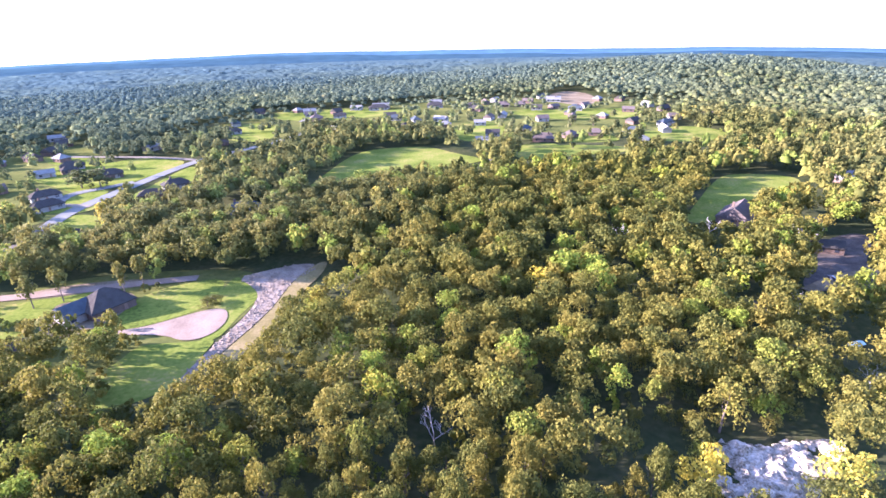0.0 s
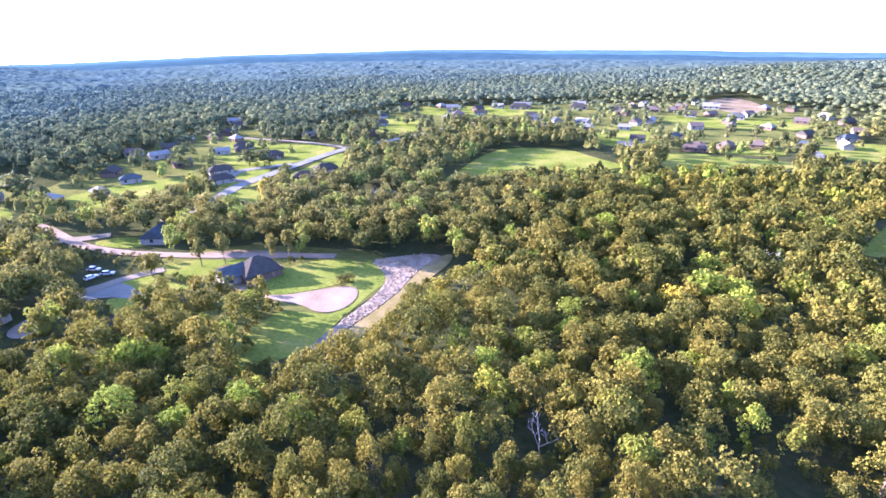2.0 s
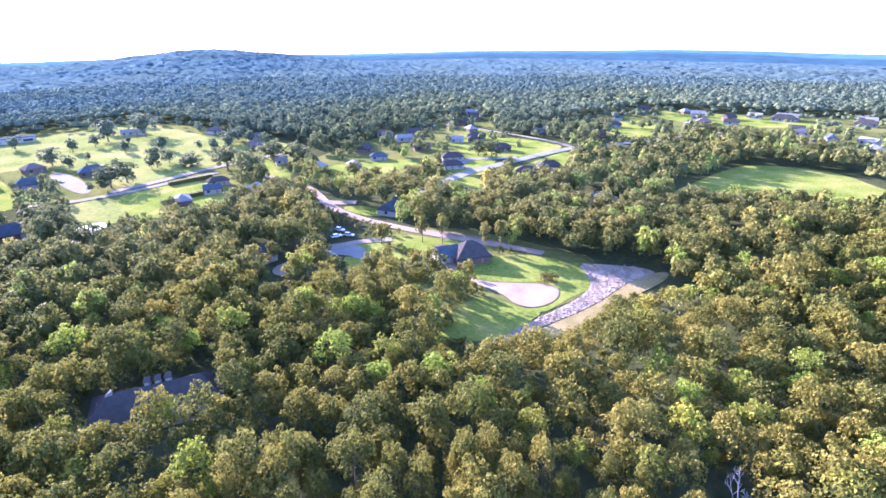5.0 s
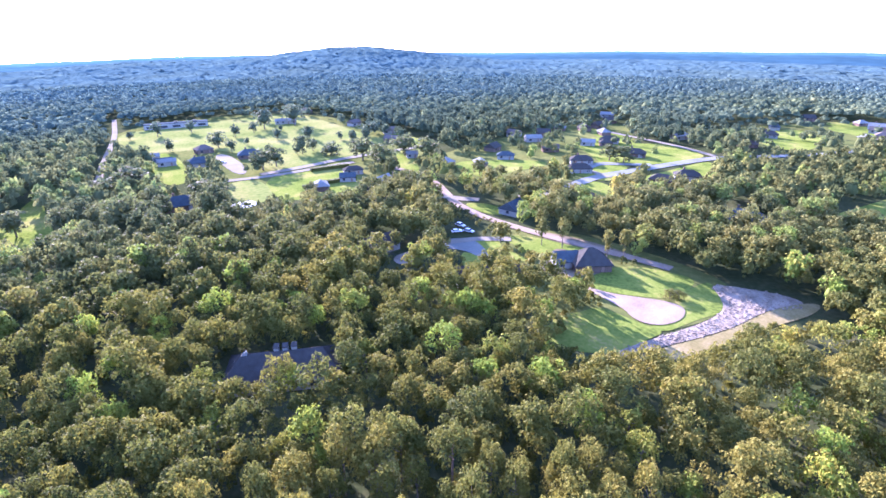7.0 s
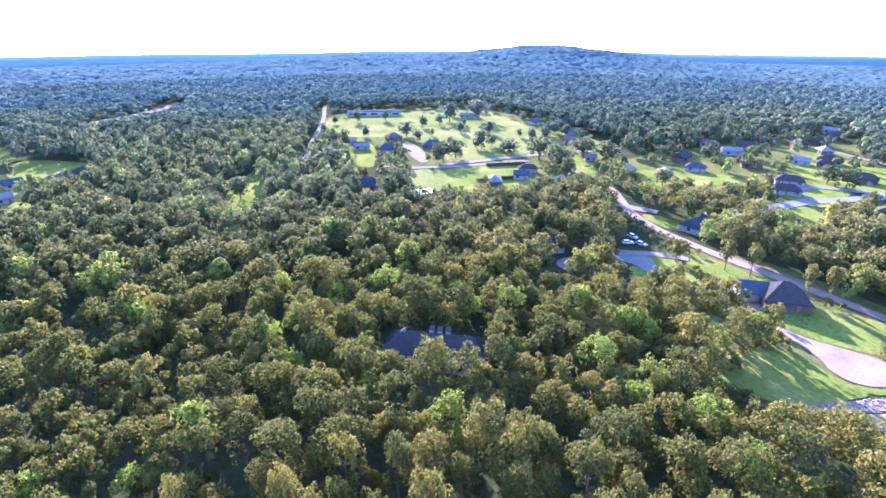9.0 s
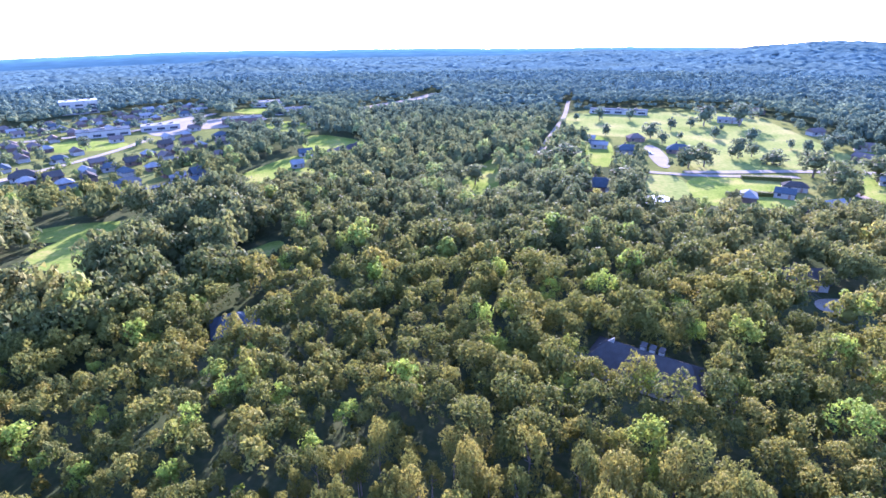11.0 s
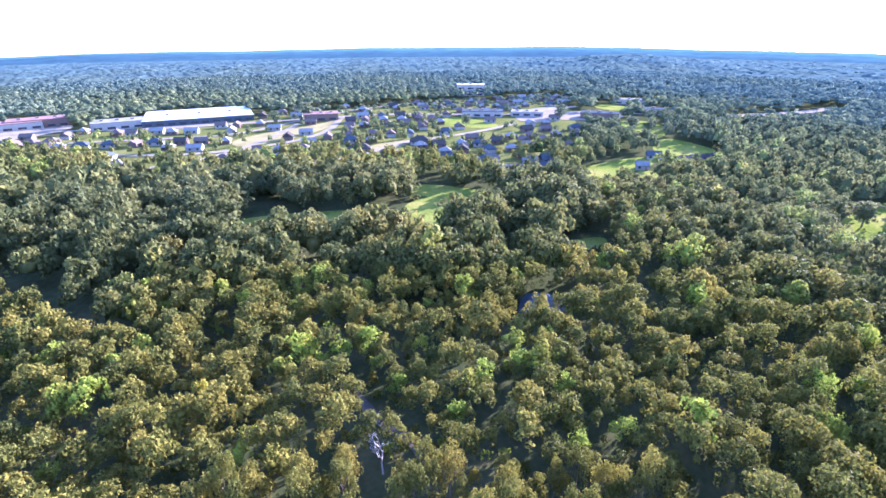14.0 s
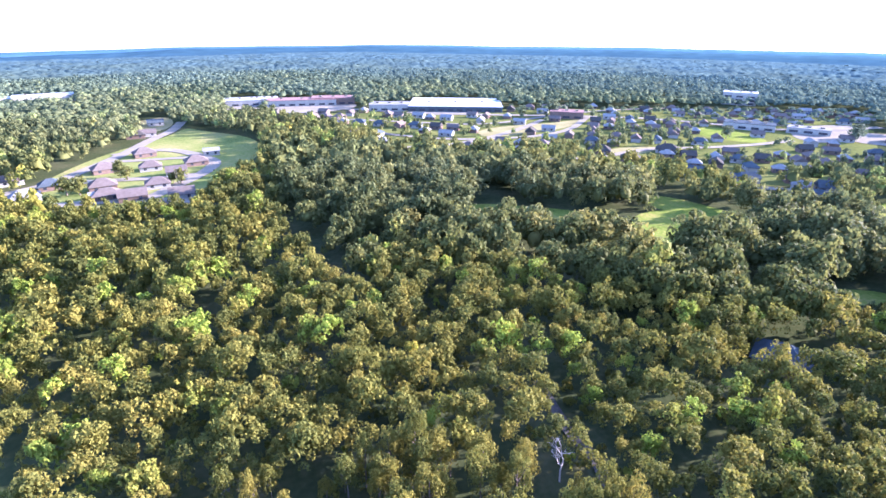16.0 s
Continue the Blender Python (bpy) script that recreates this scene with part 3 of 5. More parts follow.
HOUSES = {  # east, north, length, width, turn, roof shape, roof, wall
    "dark": [
        (-104.5, 146, 13.5, 11.5, 56, "steep", "roof", "brick"),
        (-111, 140.5, 8.5, 8, 58, "gable", "roof_blue", "white"),
    ],
    "wood": [
        (-92, 236, 20, 12, 31, "hip", "roof_blue", "brick"),
        (-165, 168, 11, 10, 104, "gable", "roof_blue", "white"),
        (-121.7, 105.9, 13, 9, 63, "gable", "roof", "white"),
        (-113.7, 122.1, 6, 5, 42, "gable", "roof", "brick"),
        (-166, 96, 14, 10, 89, "gable", "roof", "white"),
        (-119.7, -73.7, 13, 11, 121, "hip", "roof_blue", "brick"),
        (128, 213, 17, 14, 49, "gable", "roof_tan", "brick"),
        (149, 199, 10, 9, 153, "gable", "roof_blue", "white"),
        (90.1, 132.6, 8, 6, 156, "gable", "roof_tan", "brick"),
        (214, 268, 13, 8, 21, "gable", "roof_pale", "brick"),
        (142, 177, 10, 6, 161, "gable", "roof", "brick"),
    ],
    "hood": [
        (-194, 251, 19, 10, 52, "hip", "roof", "white"),
        (-150, 267, 17, 10, 19, "hip", "roof", "brick"),
        (-146, 286, 19, 11, 37, "hip", "roof", "white"),
        (-156, 208, 15, 9, 46, "hip", "roof", "brick"),
        (-167, 405, 17, 10, 37, "gable", "roof_tan", "brick"),
        (-174, 455, 19, 10, 21, "hip", "roof", "white"),
        (-241, 319, 14, 8, 37, "gable", "roof_pale", "white"),
        (-232, 328, 12, 8, 45, "hip", "roof", "brick"),
        (-201, 315, 14, 8, 42, "hip", "roof", "brick"),
        (-128, 546, 15, 10, 13, "gable", "roof_tan", "white"),
        (-61, 593, 26, 12, 5, "gable", "roof_pale", "white"),
        (-2, 608, 20, 12, 0, "gable", "roof_pale", "white"),
        (-95, 532, 14, 8, 10, "gable", "roof", "white"),
    ],
    "pasture": [
        (-231, 132, 12, 9, 90, "gable", "roof", "brick"),
        (-276, 145, 15, 8, 72, "hip", "roof", "white"),
        (-264, 135, 12, 8, 62, "gable", "roof_blue", "white"),
        (-290, 197, 10, 7, 65, "gable", "roof_pale", "white"),
        (-356, 79, 20, 12, 77, "hip", "roof_blue", "white"),
        (-359, 112, 20, 12, 72, "hip", "roof_blue", "brick"),
        (-270, 48, 22, 14, 84, "hip", "roof_blue", "brick"),
        (-371, 63, 15, 7, 80, "gable", "roof_pale", "white"),
        (-247, 242, 15, 8, 45, "hip", "roof_blue", "white"),
        (-207, 269, 19, 10, 47, "hip", "roof", "white"),
        (-237, 339, 19, 10, 34, "hip", "roof", "white"),
        (-198, 313, 19, 11, 32, "hip", "roof", "brick"),
        (-483, 188, 26, 8, 68, "gable", "roof_pale", "white"),
    ],
    "rowhouses": [
        (-334, -114, 12, 9, 128, "hip", "roof_tan", "brick"),
        (-342, -110, 12, 9, 127, "hip", "roof_tan", "brick"),
        (-349, -105, 12, 9, 126, "hip", "roof", "brick"),
        (-358, -102, 12, 9, 125, "hip", "roof", "brick"),
        (-333, -132, 12, 9, 121, "gable", "roof_blue", "white"),
        (-303, -126, 10, 8, 122, "gable", "roof_pale", "white"),
        (-455, -171, 12, 8, 110, "gable", "roof_blue", "white"),
        (-448, -156, 12, 8, 108, "gable", "roof_blue", "white"),
        (-374, 62, 14, 8, 80, "gable", "roof_blue", "white"),
        (-396, -14, 12, 8, 91, "gable", "roof_pale", "white"),
        (-394, 59, 12, 7, 81, "gable", "roof_pale", "white"),
    ],
    "hamlet": [
        (37, 577, 17, 11, 176, "hip", "roof", "white"),
        (70, 576, 19, 11, 173, "hip", "roof_tan", "brick"),
        (88, 576, 15, 11, 171, "hip", "roof_tan", "brick"),
        (101, 549, 15, 11, 169, "gable", "roof", "white"),
        (129, 603, 22, 12, 168, "gable", "roof_pale", "white"),
        (138, 539, 19, 12, 165, "hip", "roof_blue", "white"),
        (37, 467, 14, 8, 175, "gable", "roof_pale", "white"),
        (43, 417, 15, 10, 174, "gable", "roof", "white"),
        (33, 390, 15, 9, 175, "gable", "roof_pale", "white"),
        (79, 391, 24, 13, 168, "hip", "roof_tan", "brick"),
        (121, 406, 15, 10, 163, "hip", "roof_tan", "brick"),
        (153, 414, 17, 8, 159, "gable", "roof_blue", "white"),
        (31, 323, 10, 5, 174, "gable", "roof_pale", "white"),
    ],
    "hilltop": [
        (-63, 582, 26, 12, 6, "hip", "roof", "white"),
        (-2, 588, 22, 12, 0, "hip", "roof", "white"),
        (-133, 566, 17, 10, 13, "gable", "roof_pale", "white"),
        (242, 479, 12, 8, 153, "gable", "roof_tan", "white"),
        (-46, 524, 15, 9, 5, "gable", "roof", "white"),
        (-97, 533, 14, 8, 10, "gable", "roof", "white"),
    ],
    "estate_a": [
        (60, -380, 14, 10, 18, "hip", "roof_tan", "brick"),
        (76, -343, 14, 10, 21, "hip", "roof_tan", "brick"),
        (52, -340, 13, 9, 7, "hip", "roof_tan", "white"),
        (28, -345, 14, 10, 13, "hip", "roof_tan", "brick"),
        (37, -323, 12, 8, 5, "gable", "roof_tan", "white"),
        (70, -305, 14, 10, 12, "hip", "roof_tan", "brick"),
        (44, -299, 13, 9, 7, "hip", "roof_tan", "white"),
        (65, -286, 14, 9, 11, "hip", "roof_tan", "brick"),
        (53, -280, 14, 9, 9, "gable", "roof_tan", "brick"),
    ],
    "estate_b": [
        (31, -275, 13, 9, 5, "gable", "roof_tan", "white"),
        (39, -254, 12, 10, 7, "hip", "roof_tan", "brick"),
        (20, -371, 11, 6, 2, "gable", "roof_pale", "white"),
        (74, -448, 14, 9, 8, "hip", "roof", "brick"),
        (66, -453, 12, 8, 7, "gable", "roof_tan", "white"),
        (101, -296, 14, 10, 17, "hip", "roof_pale", "white"),
        (117, -332, 12, 8, 18, "gable", "roof_tan", "white"),
        (95, -315, 12, 9, 15, "hip", "roof_blue", "brick"),
        (69, -285, 7, 5, 12, "gable", "roof_pale", "white"),
        (66, -502, 14, 8, 6, "gable", "roof_blue", "white"),
    ],
    "townblue": [
        (-258, -167, 20, 10, 142, "gable", "roof_blue", "white"),
        (-282, -175, 15, 9, 141, "gable", "roof_blue", "white"),
        (-271, -184, 9, 7, 123, "gable", "roof_pale", "white"),
        (-257, -204, 10, 8, 157, "gable", "roof_blue", "white"),
        (-250, -206, 8, 6, 129, "gable", "roof_blue", "white"),
        (-239, -225, 10, 8, 132, "gable", "roof_blue", "white"),
        (145, -466, 12, 8, 16, "gable", "roof_pale", "white"),
        (141, -476, 10, 8, 15, "gable", "roof_pale", "white"),
        (-220, -288, 15, 10, 142, "hip", "roof", "brick"),
        (-225, -263, 12, 8, 139, "hip", "roof", "brick"),
        (-266, -276, 15, 10, 135, "hip", "roof", "white"),
    ],
}
BLOCKS = [  # east, north, length, width, height, turn, roof, wall
    (-209, -515, 92, 60, 5, 157, "roof_white", "roof_blue"),
    (-3, -607, 40, 22, 6, 179, "roof_white", "white"),
    (-64, -589, 70, 22, 6, 173, "roof_red", "white"),
    (-97, -588, 45, 20, 7, 169, "roof_red", "brick"),
    (-28, -609, 26, 18, 6, 176, "roof_white", "white"),
    (-142, -525, 40, 22, 6, 164, "roof_pale", "white"),
    (-398, -327, 38, 16, 5, 128, "roof_blue", "white"),
    (-522, -449, 34, 14, 13, 130, "roof_white", "white"),
    (-427, -296, 30, 14, 4, 124, "roof_pale", "white"),
    (-460, -238, 34, 14, 5, 116, "roof_blue", "brick"),
    (-522, -214, 36, 14, 5, 111, "roof_blue", "white"),
    (-579, -266, 34, 14, 5, 114, "roof_pale", "white"),
    (-528, 104, 52, 8, 4, 78, "roof_blue", "white"),
    (-282, -423, 30, 16, 6, 145, "roof_red", "brick"),
    (198, -721, 60, 20, 7, 14, "roof_white", "white"),
    (224, -718, 40, 18, 6, 16, "roof_white", "white"),
]
LONE = [  # east, north, radius, height, hue
    (-270, 61, 5.5, 9, 0.22),
    (-318, 106, 5, 8.5, 0.2),
    (-322, 116, 4.6, 8, 0.24),
    (-311, 34, 7, 10, 0.18),
    (-300, 22, 6, 9, 0.22),
    (-248, 104, 3.6, 7, 0.25),
    (-467, 190, 7, 13, 0.35),
    (-467, 162, 6, 12, 0.3),
    (-346, 144, 4, 9, 0.3),
    (-351, 154, 3, 6, 0.5),
    (-330, 158, 5, 6, 0.3),
    (-303, 167, 6, 10, 0.3),
    (-376, 213, 5, 8, 0.4),
    (-273, 165, 6, 11, 0.3),
    (-297, 196, 6, 10, 0.35),
    (-278, 200, 6, 10, 0.3),
    (-253, 158, 3, 9, 0.25),
    (-250, 107, 4, 7, 0.5),
    (-410, 106, 5, 8, 0.4),
    (-273, -16, 4, 8, 0.4),
    (-147, 220, 3.2, 12, 1.0),
    (-201, 290, 7, 10, 0.2),
    (-191, 291, 7, 10, 0.2),
    (-141, 137, 3, 9, 0.45),
    (-120.4, 119.1, 3.5, 10, 0.4),
]
LONE_FAR = [  # east, north, radius, height, hue
    (-129, 148, 2.6, 11, 0.4),
    (-122, 152, 2.8, 12, 0.45),
    (-105, 157, 2.6, 11, 0.5),
    (-100, 160, 2.8, 12, 0.5),
    (-73.4, 146.3, 3, 3, 0.3),
    (-71.4, 148.3, 2.5, 2.5, 0.3),
    (-218, 135, 5, 10, 0.4),
    (-191, 217, 5, 8, 0.5),
    (-214, 207, 4, 7, 0.5),
    (-226, 201, 5, 9, 0.4),
    (33, -301, 4, 8, 0.3),
    (37, -303, 3, 6, 0.3),
    (85, -300, 5, 9, 0.25),
    (79, -298, 5, 9, 0.3),
    (66, -329, 4, 9, 0.3),
    (61, -320, 4, 7, 0.35),
    (52, 346, 4, 11, 0.2),
    (106, 387, 3, 6, 0.3),
    (118, 386, 3, 5, 0.3),
]
LONE_TOWN = [  # east, north, radius, height, hue
    (147, 385, 4, 7, 0.3),
    (93, 362, 2, 4, 0.3),
    (114, 455, 5, 8, 0.3),
    (130, 445, 5, 9, 0.5),
    (-274, -435, 8, 16, 0.55),
    (-246, -444, 6, 10, 0.7),
    (-441, -267, 6, 11, 0.3),
    (-345, -301, 5, 9, 0.4),
    (-427, -260, 6, 10, 0.3),
    (-415, -186, 6, 12, 0.3),
    (-420, -174, 5, 9, 0.3),
]
BRIGHT = [  # east, north, radius, height, hue
    (-24.5, 108.2, 4.2, 12.5, 0.86),
    (-10.9, 91.1, 4.0, 12, 0.84),
    (-37.4, 74.3, 4, 12, 0.8),
    (29.3, 143.8, 4, 12, 0.95),
    (44.6, 68.3, 4.5, 12, 0.97),
    (65.8, 159.0, 4.2, 12, 0.84),
    (57.5, 86.2, 4.5, 12, 0.74),
    (98.8, 91.7, 4, 11, 0.98),
    (-96.9, 50.6, 4, 11, 0.8),
    (-95.6, 14.5, 4.2, 11, 0.84),
    (-109.1, 17.4, 4, 11, 0.8),
    (-79.9, 22.4, 3.4, 10, 0.78),
    (-43.2, 79.1, 4, 11, 0.8),
    (-72.4, -128.2, 4, 11, 0.84),
    (-74.2, -130.0, 4, 11, 0.8),
]


# ---- houses ----
def part(name, verts, faces, material, parent, label=""):
    ob = new(name, mesh_of(name, verts, faces, M[material]))
    ob.parent = parent
    return tagged(ob, label)


def box(x0, x1, y0, y1, z0, z1):
    v = [(x, y, z) for z in (z0, z1) for x, y in ((x0, y0), (x1, y0), (x1, y1), (x0, y1))]
    return v, [(3, 2, 1, 0), (4, 5, 6, 7), (0, 1, 5, 4), (1, 2, 6, 5), (2, 3, 7, 6), (3, 0, 4, 7)]


WORDS = {"roof": "grey shingle roof", "roof_blue": "blue-grey roof", "roof_tan": "brown shingle roof", "roof_pale": "pale metal roof",
         "roof_white": "white roof", "roof_red": "red roof", "white": "white walls", "brick": "brick walls"}


def house(x, y, L, W, turn, kind, roof, wall, group="", tall=2.6, name="house", simple=False, place=""):
    thing = new(name, None)
    hl, hw, up = L / 2, W / 2, tall
    rise, over = hw * (0.85 if kind == "steep" else 0.72), 0.5
    kind = "hip" if kind == "steep" else kind
    if kind == "hip":
        part("wall", *box(-hl, hl, -hw, hw, -0.6, up), wall, thing)
        k = max(hl - hw, 0.6)
    else:
        v, f = box(-hl, hl, -hw, hw, -0.6, up)
        v += [(-hl, 0, up + rise - 0.1), (hl, 0, up + rise - 0.1)]
        part("wall", v, f + [(7, 4, 8), (5, 6, 9), (4, 5, 9, 8), (6, 7, 8, 9)], wall, thing)
        k = hl + 0.35
    ex, ey = (hl + over, hw + over) if kind == "hip" else (hl + 0.35, hw + over)
    z0, z1 = up - 0.12, up + 0.14
    v = [(sx * ex, sy * ey, z) for z in (z0, z1) for sx, sy in ((-1, -1), (1, -1), (1, 1), (-1, 1))] + [(-k, 0, up + rise + 0.25), (k, 0, up + rise + 0.25)]
    part("roof", v, [(3, 2, 1, 0), (0, 1, 5, 4), (1, 2, 6, 5), (2, 3, 7, 6), (3, 0, 4, 7), (4, 5, 9, 8), (6, 7, 8, 9), (5, 6, 9), (7, 4, 8)], roof, thing)
    n = 2 if simple else max(2, int(L / 4.5))
    for s in (-1, 1):
        for i in range(n):
            cx = -hl + L * (i + 0.5) / n
            if s < 0 and i == n // 2:
                part("door", *box(cx - 0.5, cx + 0.5, s * hw - 0.06, s * hw + 0.06, 0.1, 2.15), "door", thing)
                continue
            win = part("window", *box(cx - 0.75, cx + 0.75, s * hw - 0.05, s * hw + 0.05, 0.95, 2.3), "glass", thing)
        if not simple:
            part("window", *box(s * hl - 0.05, s * hl + 0.05, -0.7, 0.7, 0.95, 2.3), "glass", thing)
    if not simple and L > 13 and rise < 5.5:
        part("chimney", *box(-hl * 0.3 - 0.45, -hl * 0.3 + 0.45, hw * 0.3 - 0.4, hw * 0.3 + 0.4, up, up + rise + 1.2), "brick", thing)
        part("garage_door", *box(hl * 0.35, hl * 0.35 + 2.6, -hw - 0.05, -hw + 0.05, 0.05, 2.2), "white", thing, "white garage door")
    thing.matrix_basis = pose(x, y, float(height(x, y)) + 0.1, 0, 0, turn)
    SPOTS.append((x, y, max(L, W) * 0.42 + (1.5 if math.hypot(x, y) < 260 else 0.5)))
    return tagged(thing, f"{'hipped' if kind == 'hip' else 'gabled'} house, {WORDS[roof]} and {WORDS[wall]}{place}", name.replace("_", " "), group)


WHERE = {"dark": " on a bare plot", "wood": " among the trees", "hood": " beside the road", "pasture": " by the pasture", "rowhouses": " in a row",
         "hamlet": " among lawns", "hilltop": " before the woods", "estate_a": " on the estate", "estate_b": " on the estate", "townblue": " at the town edge"}
for area, rows in HOUSES.items():
    for x, y, L, W, *rest in rows:
        k = {"pasture": 0.72, "hood": 0.72, "hamlet": 0.72, "rowhouses": 0.72, "hilltop": 0.78, "estate_a": 0.88, "estate_b": 0.88}.get(area, 0.94)
        house(x, y, L * k, W * k, *rest, group={"estate_a": "estate houses", "estate_b": "estate houses"}.get(area, area + " houses"), place=WHERE[area])


def flat_block(x, y, L, W, tall, turn, roof, wall):
    """A flat-roofed shop or store with a parapet, bays of windows and roof units."""
    thing = new("commercial_building", None)
    hl, hw = L / 2, W / 2
    part("wall", *box(-hl, hl, -hw, hw, -0.8, tall), wall, thing)
    part("roof", *box(-hl - 0.15, hl + 0.15, -hw - 0.15, hw + 0.15, tall, tall + 0.5), roof, thing)
    storeys = max(1, int(tall / 3.6))
    n = max(3, int(L / 9))
    for s in (-1, 1):
        for i in range(n):
            for k in range(storeys):
                cx, z = -hl + L * (i + 0.5) / n, 0.9 + 3.6 * k
                part("window", *box(cx - L / n * 0.3, cx + L / n * 0.3, s * hw - 0.06, s * hw + 0.06, z, z + 1.8), "glass", thing)
    for i in range(3):
        cx = -hl + L * (i + 0.7) / 3.4
        part("roof_unit", *box(cx - 1.4, cx + 1.4, -1.2, 1.2, tall + 0.5, tall + 1.7), "concrete", thing)
    thing.matrix_basis = pose(x, y, float(height(x, y)) + 0.1, 0, 0, turn)
    SPOTS.append((x, y, max(L, W) * 0.5))
    tagged(thing, f"long flat-roofed commercial building with {WORDS[roof]} and {WORDS[wall]}", "commercial building", "commercial buildings")


for row in BLOCKS:
    flat_block(*row)

# the town: rows of small houses along its streets
town_rng = random.Random(5)
styles = [("hip", "roof_pale", "brick"), ("gable", "roof_tan", "white"), ("hip", "roof_tan", "brick"), ("gable", "roof_pale", "white"), ("hip", "roof_pale", "brick"), ("gable", "roof", "brick"),
          ("gable", "roof_tan", "brick"), ("hip", "roof_blue", "white")]
patterns = [house(0, 0, 7.8 + 0.9 * (k % 4), 6 + 0.7 * (k % 3), 0, *style, "town houses", name="house", simple=True, place=" in the town") for k, style in enumerate(styles)]
del SPOTS[-len(patterns):]
count = 0
for i in range(-30, 60):
    for j in range(-40, 30):
        u, v = i * 15.5 + town_rng.uniform(-3, 3), j * 23.0 + town_rng.uniform(-4, 4)
        px, py = -300 + u * 0.80 + v * 0.60, -380 + u * -0.60 + v * 0.80
        p, q = np.array([px]), np.array([py])
        if not inside(TOWN, p, q)[0] or any(inside(c, p, q)[0] for c in CLEAR) or any(near_line(l, p, q, w / 2 + 6)[0] for l, w in LANES):
            continue
        if any(math.hypot(px - a, py - b) < r + 7 for a, b, r in SPOTS) or town_rng.random() < 0.12:
            continue
        m = pose(px, py, float(height(px, py)) + 0.1, 0, 0, -37 + 90 * (town_rng.random() < 0.4) + town_rng.uniform(-6, 6))
        if count < len(patterns):
            patterns[count].matrix_basis = m
        else:
            copy_thing(patterns[town_rng.randrange(len(patterns))], m)
        SPOTS.append((px, py, 5.5))
        count += 1


# scattered homes among lawns and trees, none on the open fields
FIELDS = [i for i, c in enumerate(CLEAR) if any(inside(c, np.array([a]), np.array([b]))[0] for a, b in ((-480.0, 170.0), (-20.0, 350.0), (70.0, 370.0)))]
homes = 0
for k in range(900):
    hood = HOODS[(0, 2, 2, 1)[k % 4]]
    lo, hi = np.min(hood, 0), np.max(hood, 0)
    px, py = town_rng.uniform(lo[0], hi[0]), town_rng.uniform(lo[1], hi[1])
    p, q = np.array([px]), np.array([py])
    if homes == 60 or not inside(hood, p, q)[0] or any(inside(c, p, q)[0] for c in (CLEAR[i] for i in FIELDS)):
        continue
    if any(near_line(l, p, q, w / 2 + 7)[0] for l, w in LANES) or any(math.hypot(px - a, py - b) < r + 12 for a, b, r in SPOTS):
        continue
    m = pose(px, py, float(height(px, py)) + 0.1, 0, 0, town_rng.uniform(0, 180)) @ Matrix.Diagonal((1.15, 1.1, 1.05, 1))
    home = copy_thing(patterns[town_rng.randrange(len(patterns))], m)
    tagged(home, home["label"].replace(" in the town", " among lawns and trees") if "label" in home else "", group="scattered homes")
    SPOTS.append((px, py, 7.0))
    homes += 1


# ---- the long house in the wood, with three white chimneys ----
def long_house():
    thing = new("house", None)
    part("wall", *box(-13, 13, -5.5, 5.5, -0.6, 4.2), "white", thing)
    v = [(sx * 13.6, sy * 6.2, z) for z in (4.0, 4.3) for sx, sy in ((-1, -1), (1, -1), (1, 1), (-1, 1))] + [(-9.5, 0, 8.0), (9.5, 0, 8.0)]
    part("roof", v, [(3, 2, 1, 0), (0, 1, 5, 4), (1, 2, 6, 5), (2, 3, 7, 6), (3, 0, 4, 7), (4, 5, 9, 8), (6, 7, 8, 9), (5, 6, 9), (7, 4, 8)], "roof", thing)
    for cx in (-1.5, 0.6, 2.7):
        d = part("dormer", *box(cx - 0.55, cx + 0.55, 0.2, 2.2, 6.4, 8.7), "white", thing, "narrow white roof dormer")
        part("dormer_roof", *box(cx - 0.7, cx + 0.7, 0.05, 2.35, 8.7, 8.85), "roof", d)
    g = [(-11.5, -0.4, 6.2), (-8.0, -0.4, 6.2), (-8.3, -0.4, 8.9), (-11.5, 0.4, 6.2), (-8.0, 0.4, 6.2), (-8.3, 0.4, 8.9)]
    part("gable", g, [(0, 1, 2), (5, 4, 3), (0, 3, 4, 1), (1, 4, 5, 2), (2, 5, 3, 0)], "white", thing, "white triangular gable")
    for i in range(6):
        part("window", *box(-11.5 + 4.4 * i, -9.9 + 4.4 * i, -5.56, -5.44, 1.0, 2.6), "glass", thing)
    deck = part("deck", *box(-17.5, -13.1, -4.0, 1.5, -0.4, 0.5), "white", thing, "white timber deck")
    for i in range(6):
        part("rail_post", *box(-17.4 + 0.8 * i, -17.3 + 0.8 * i, -3.95, -3.85, 0.5, 1.4), "white", deck)
    thing.matrix_basis = pose(-109.8, 35.0, float(height(-109.8, 35.0)), 0, 0, 62)
    for k in (-9, -3, 3, 9, -15):
        SPOTS.append((-112.6 + k * 0.47, 36.0 + k * 0.88, 3.9))
        SPOTS.append((-106.5 + k * 0.47, 34.0 + k * 0.88, 3.6))
    tagged(thing, "long dark-roofed house with three white dormers in the wood", "house")


long_house()


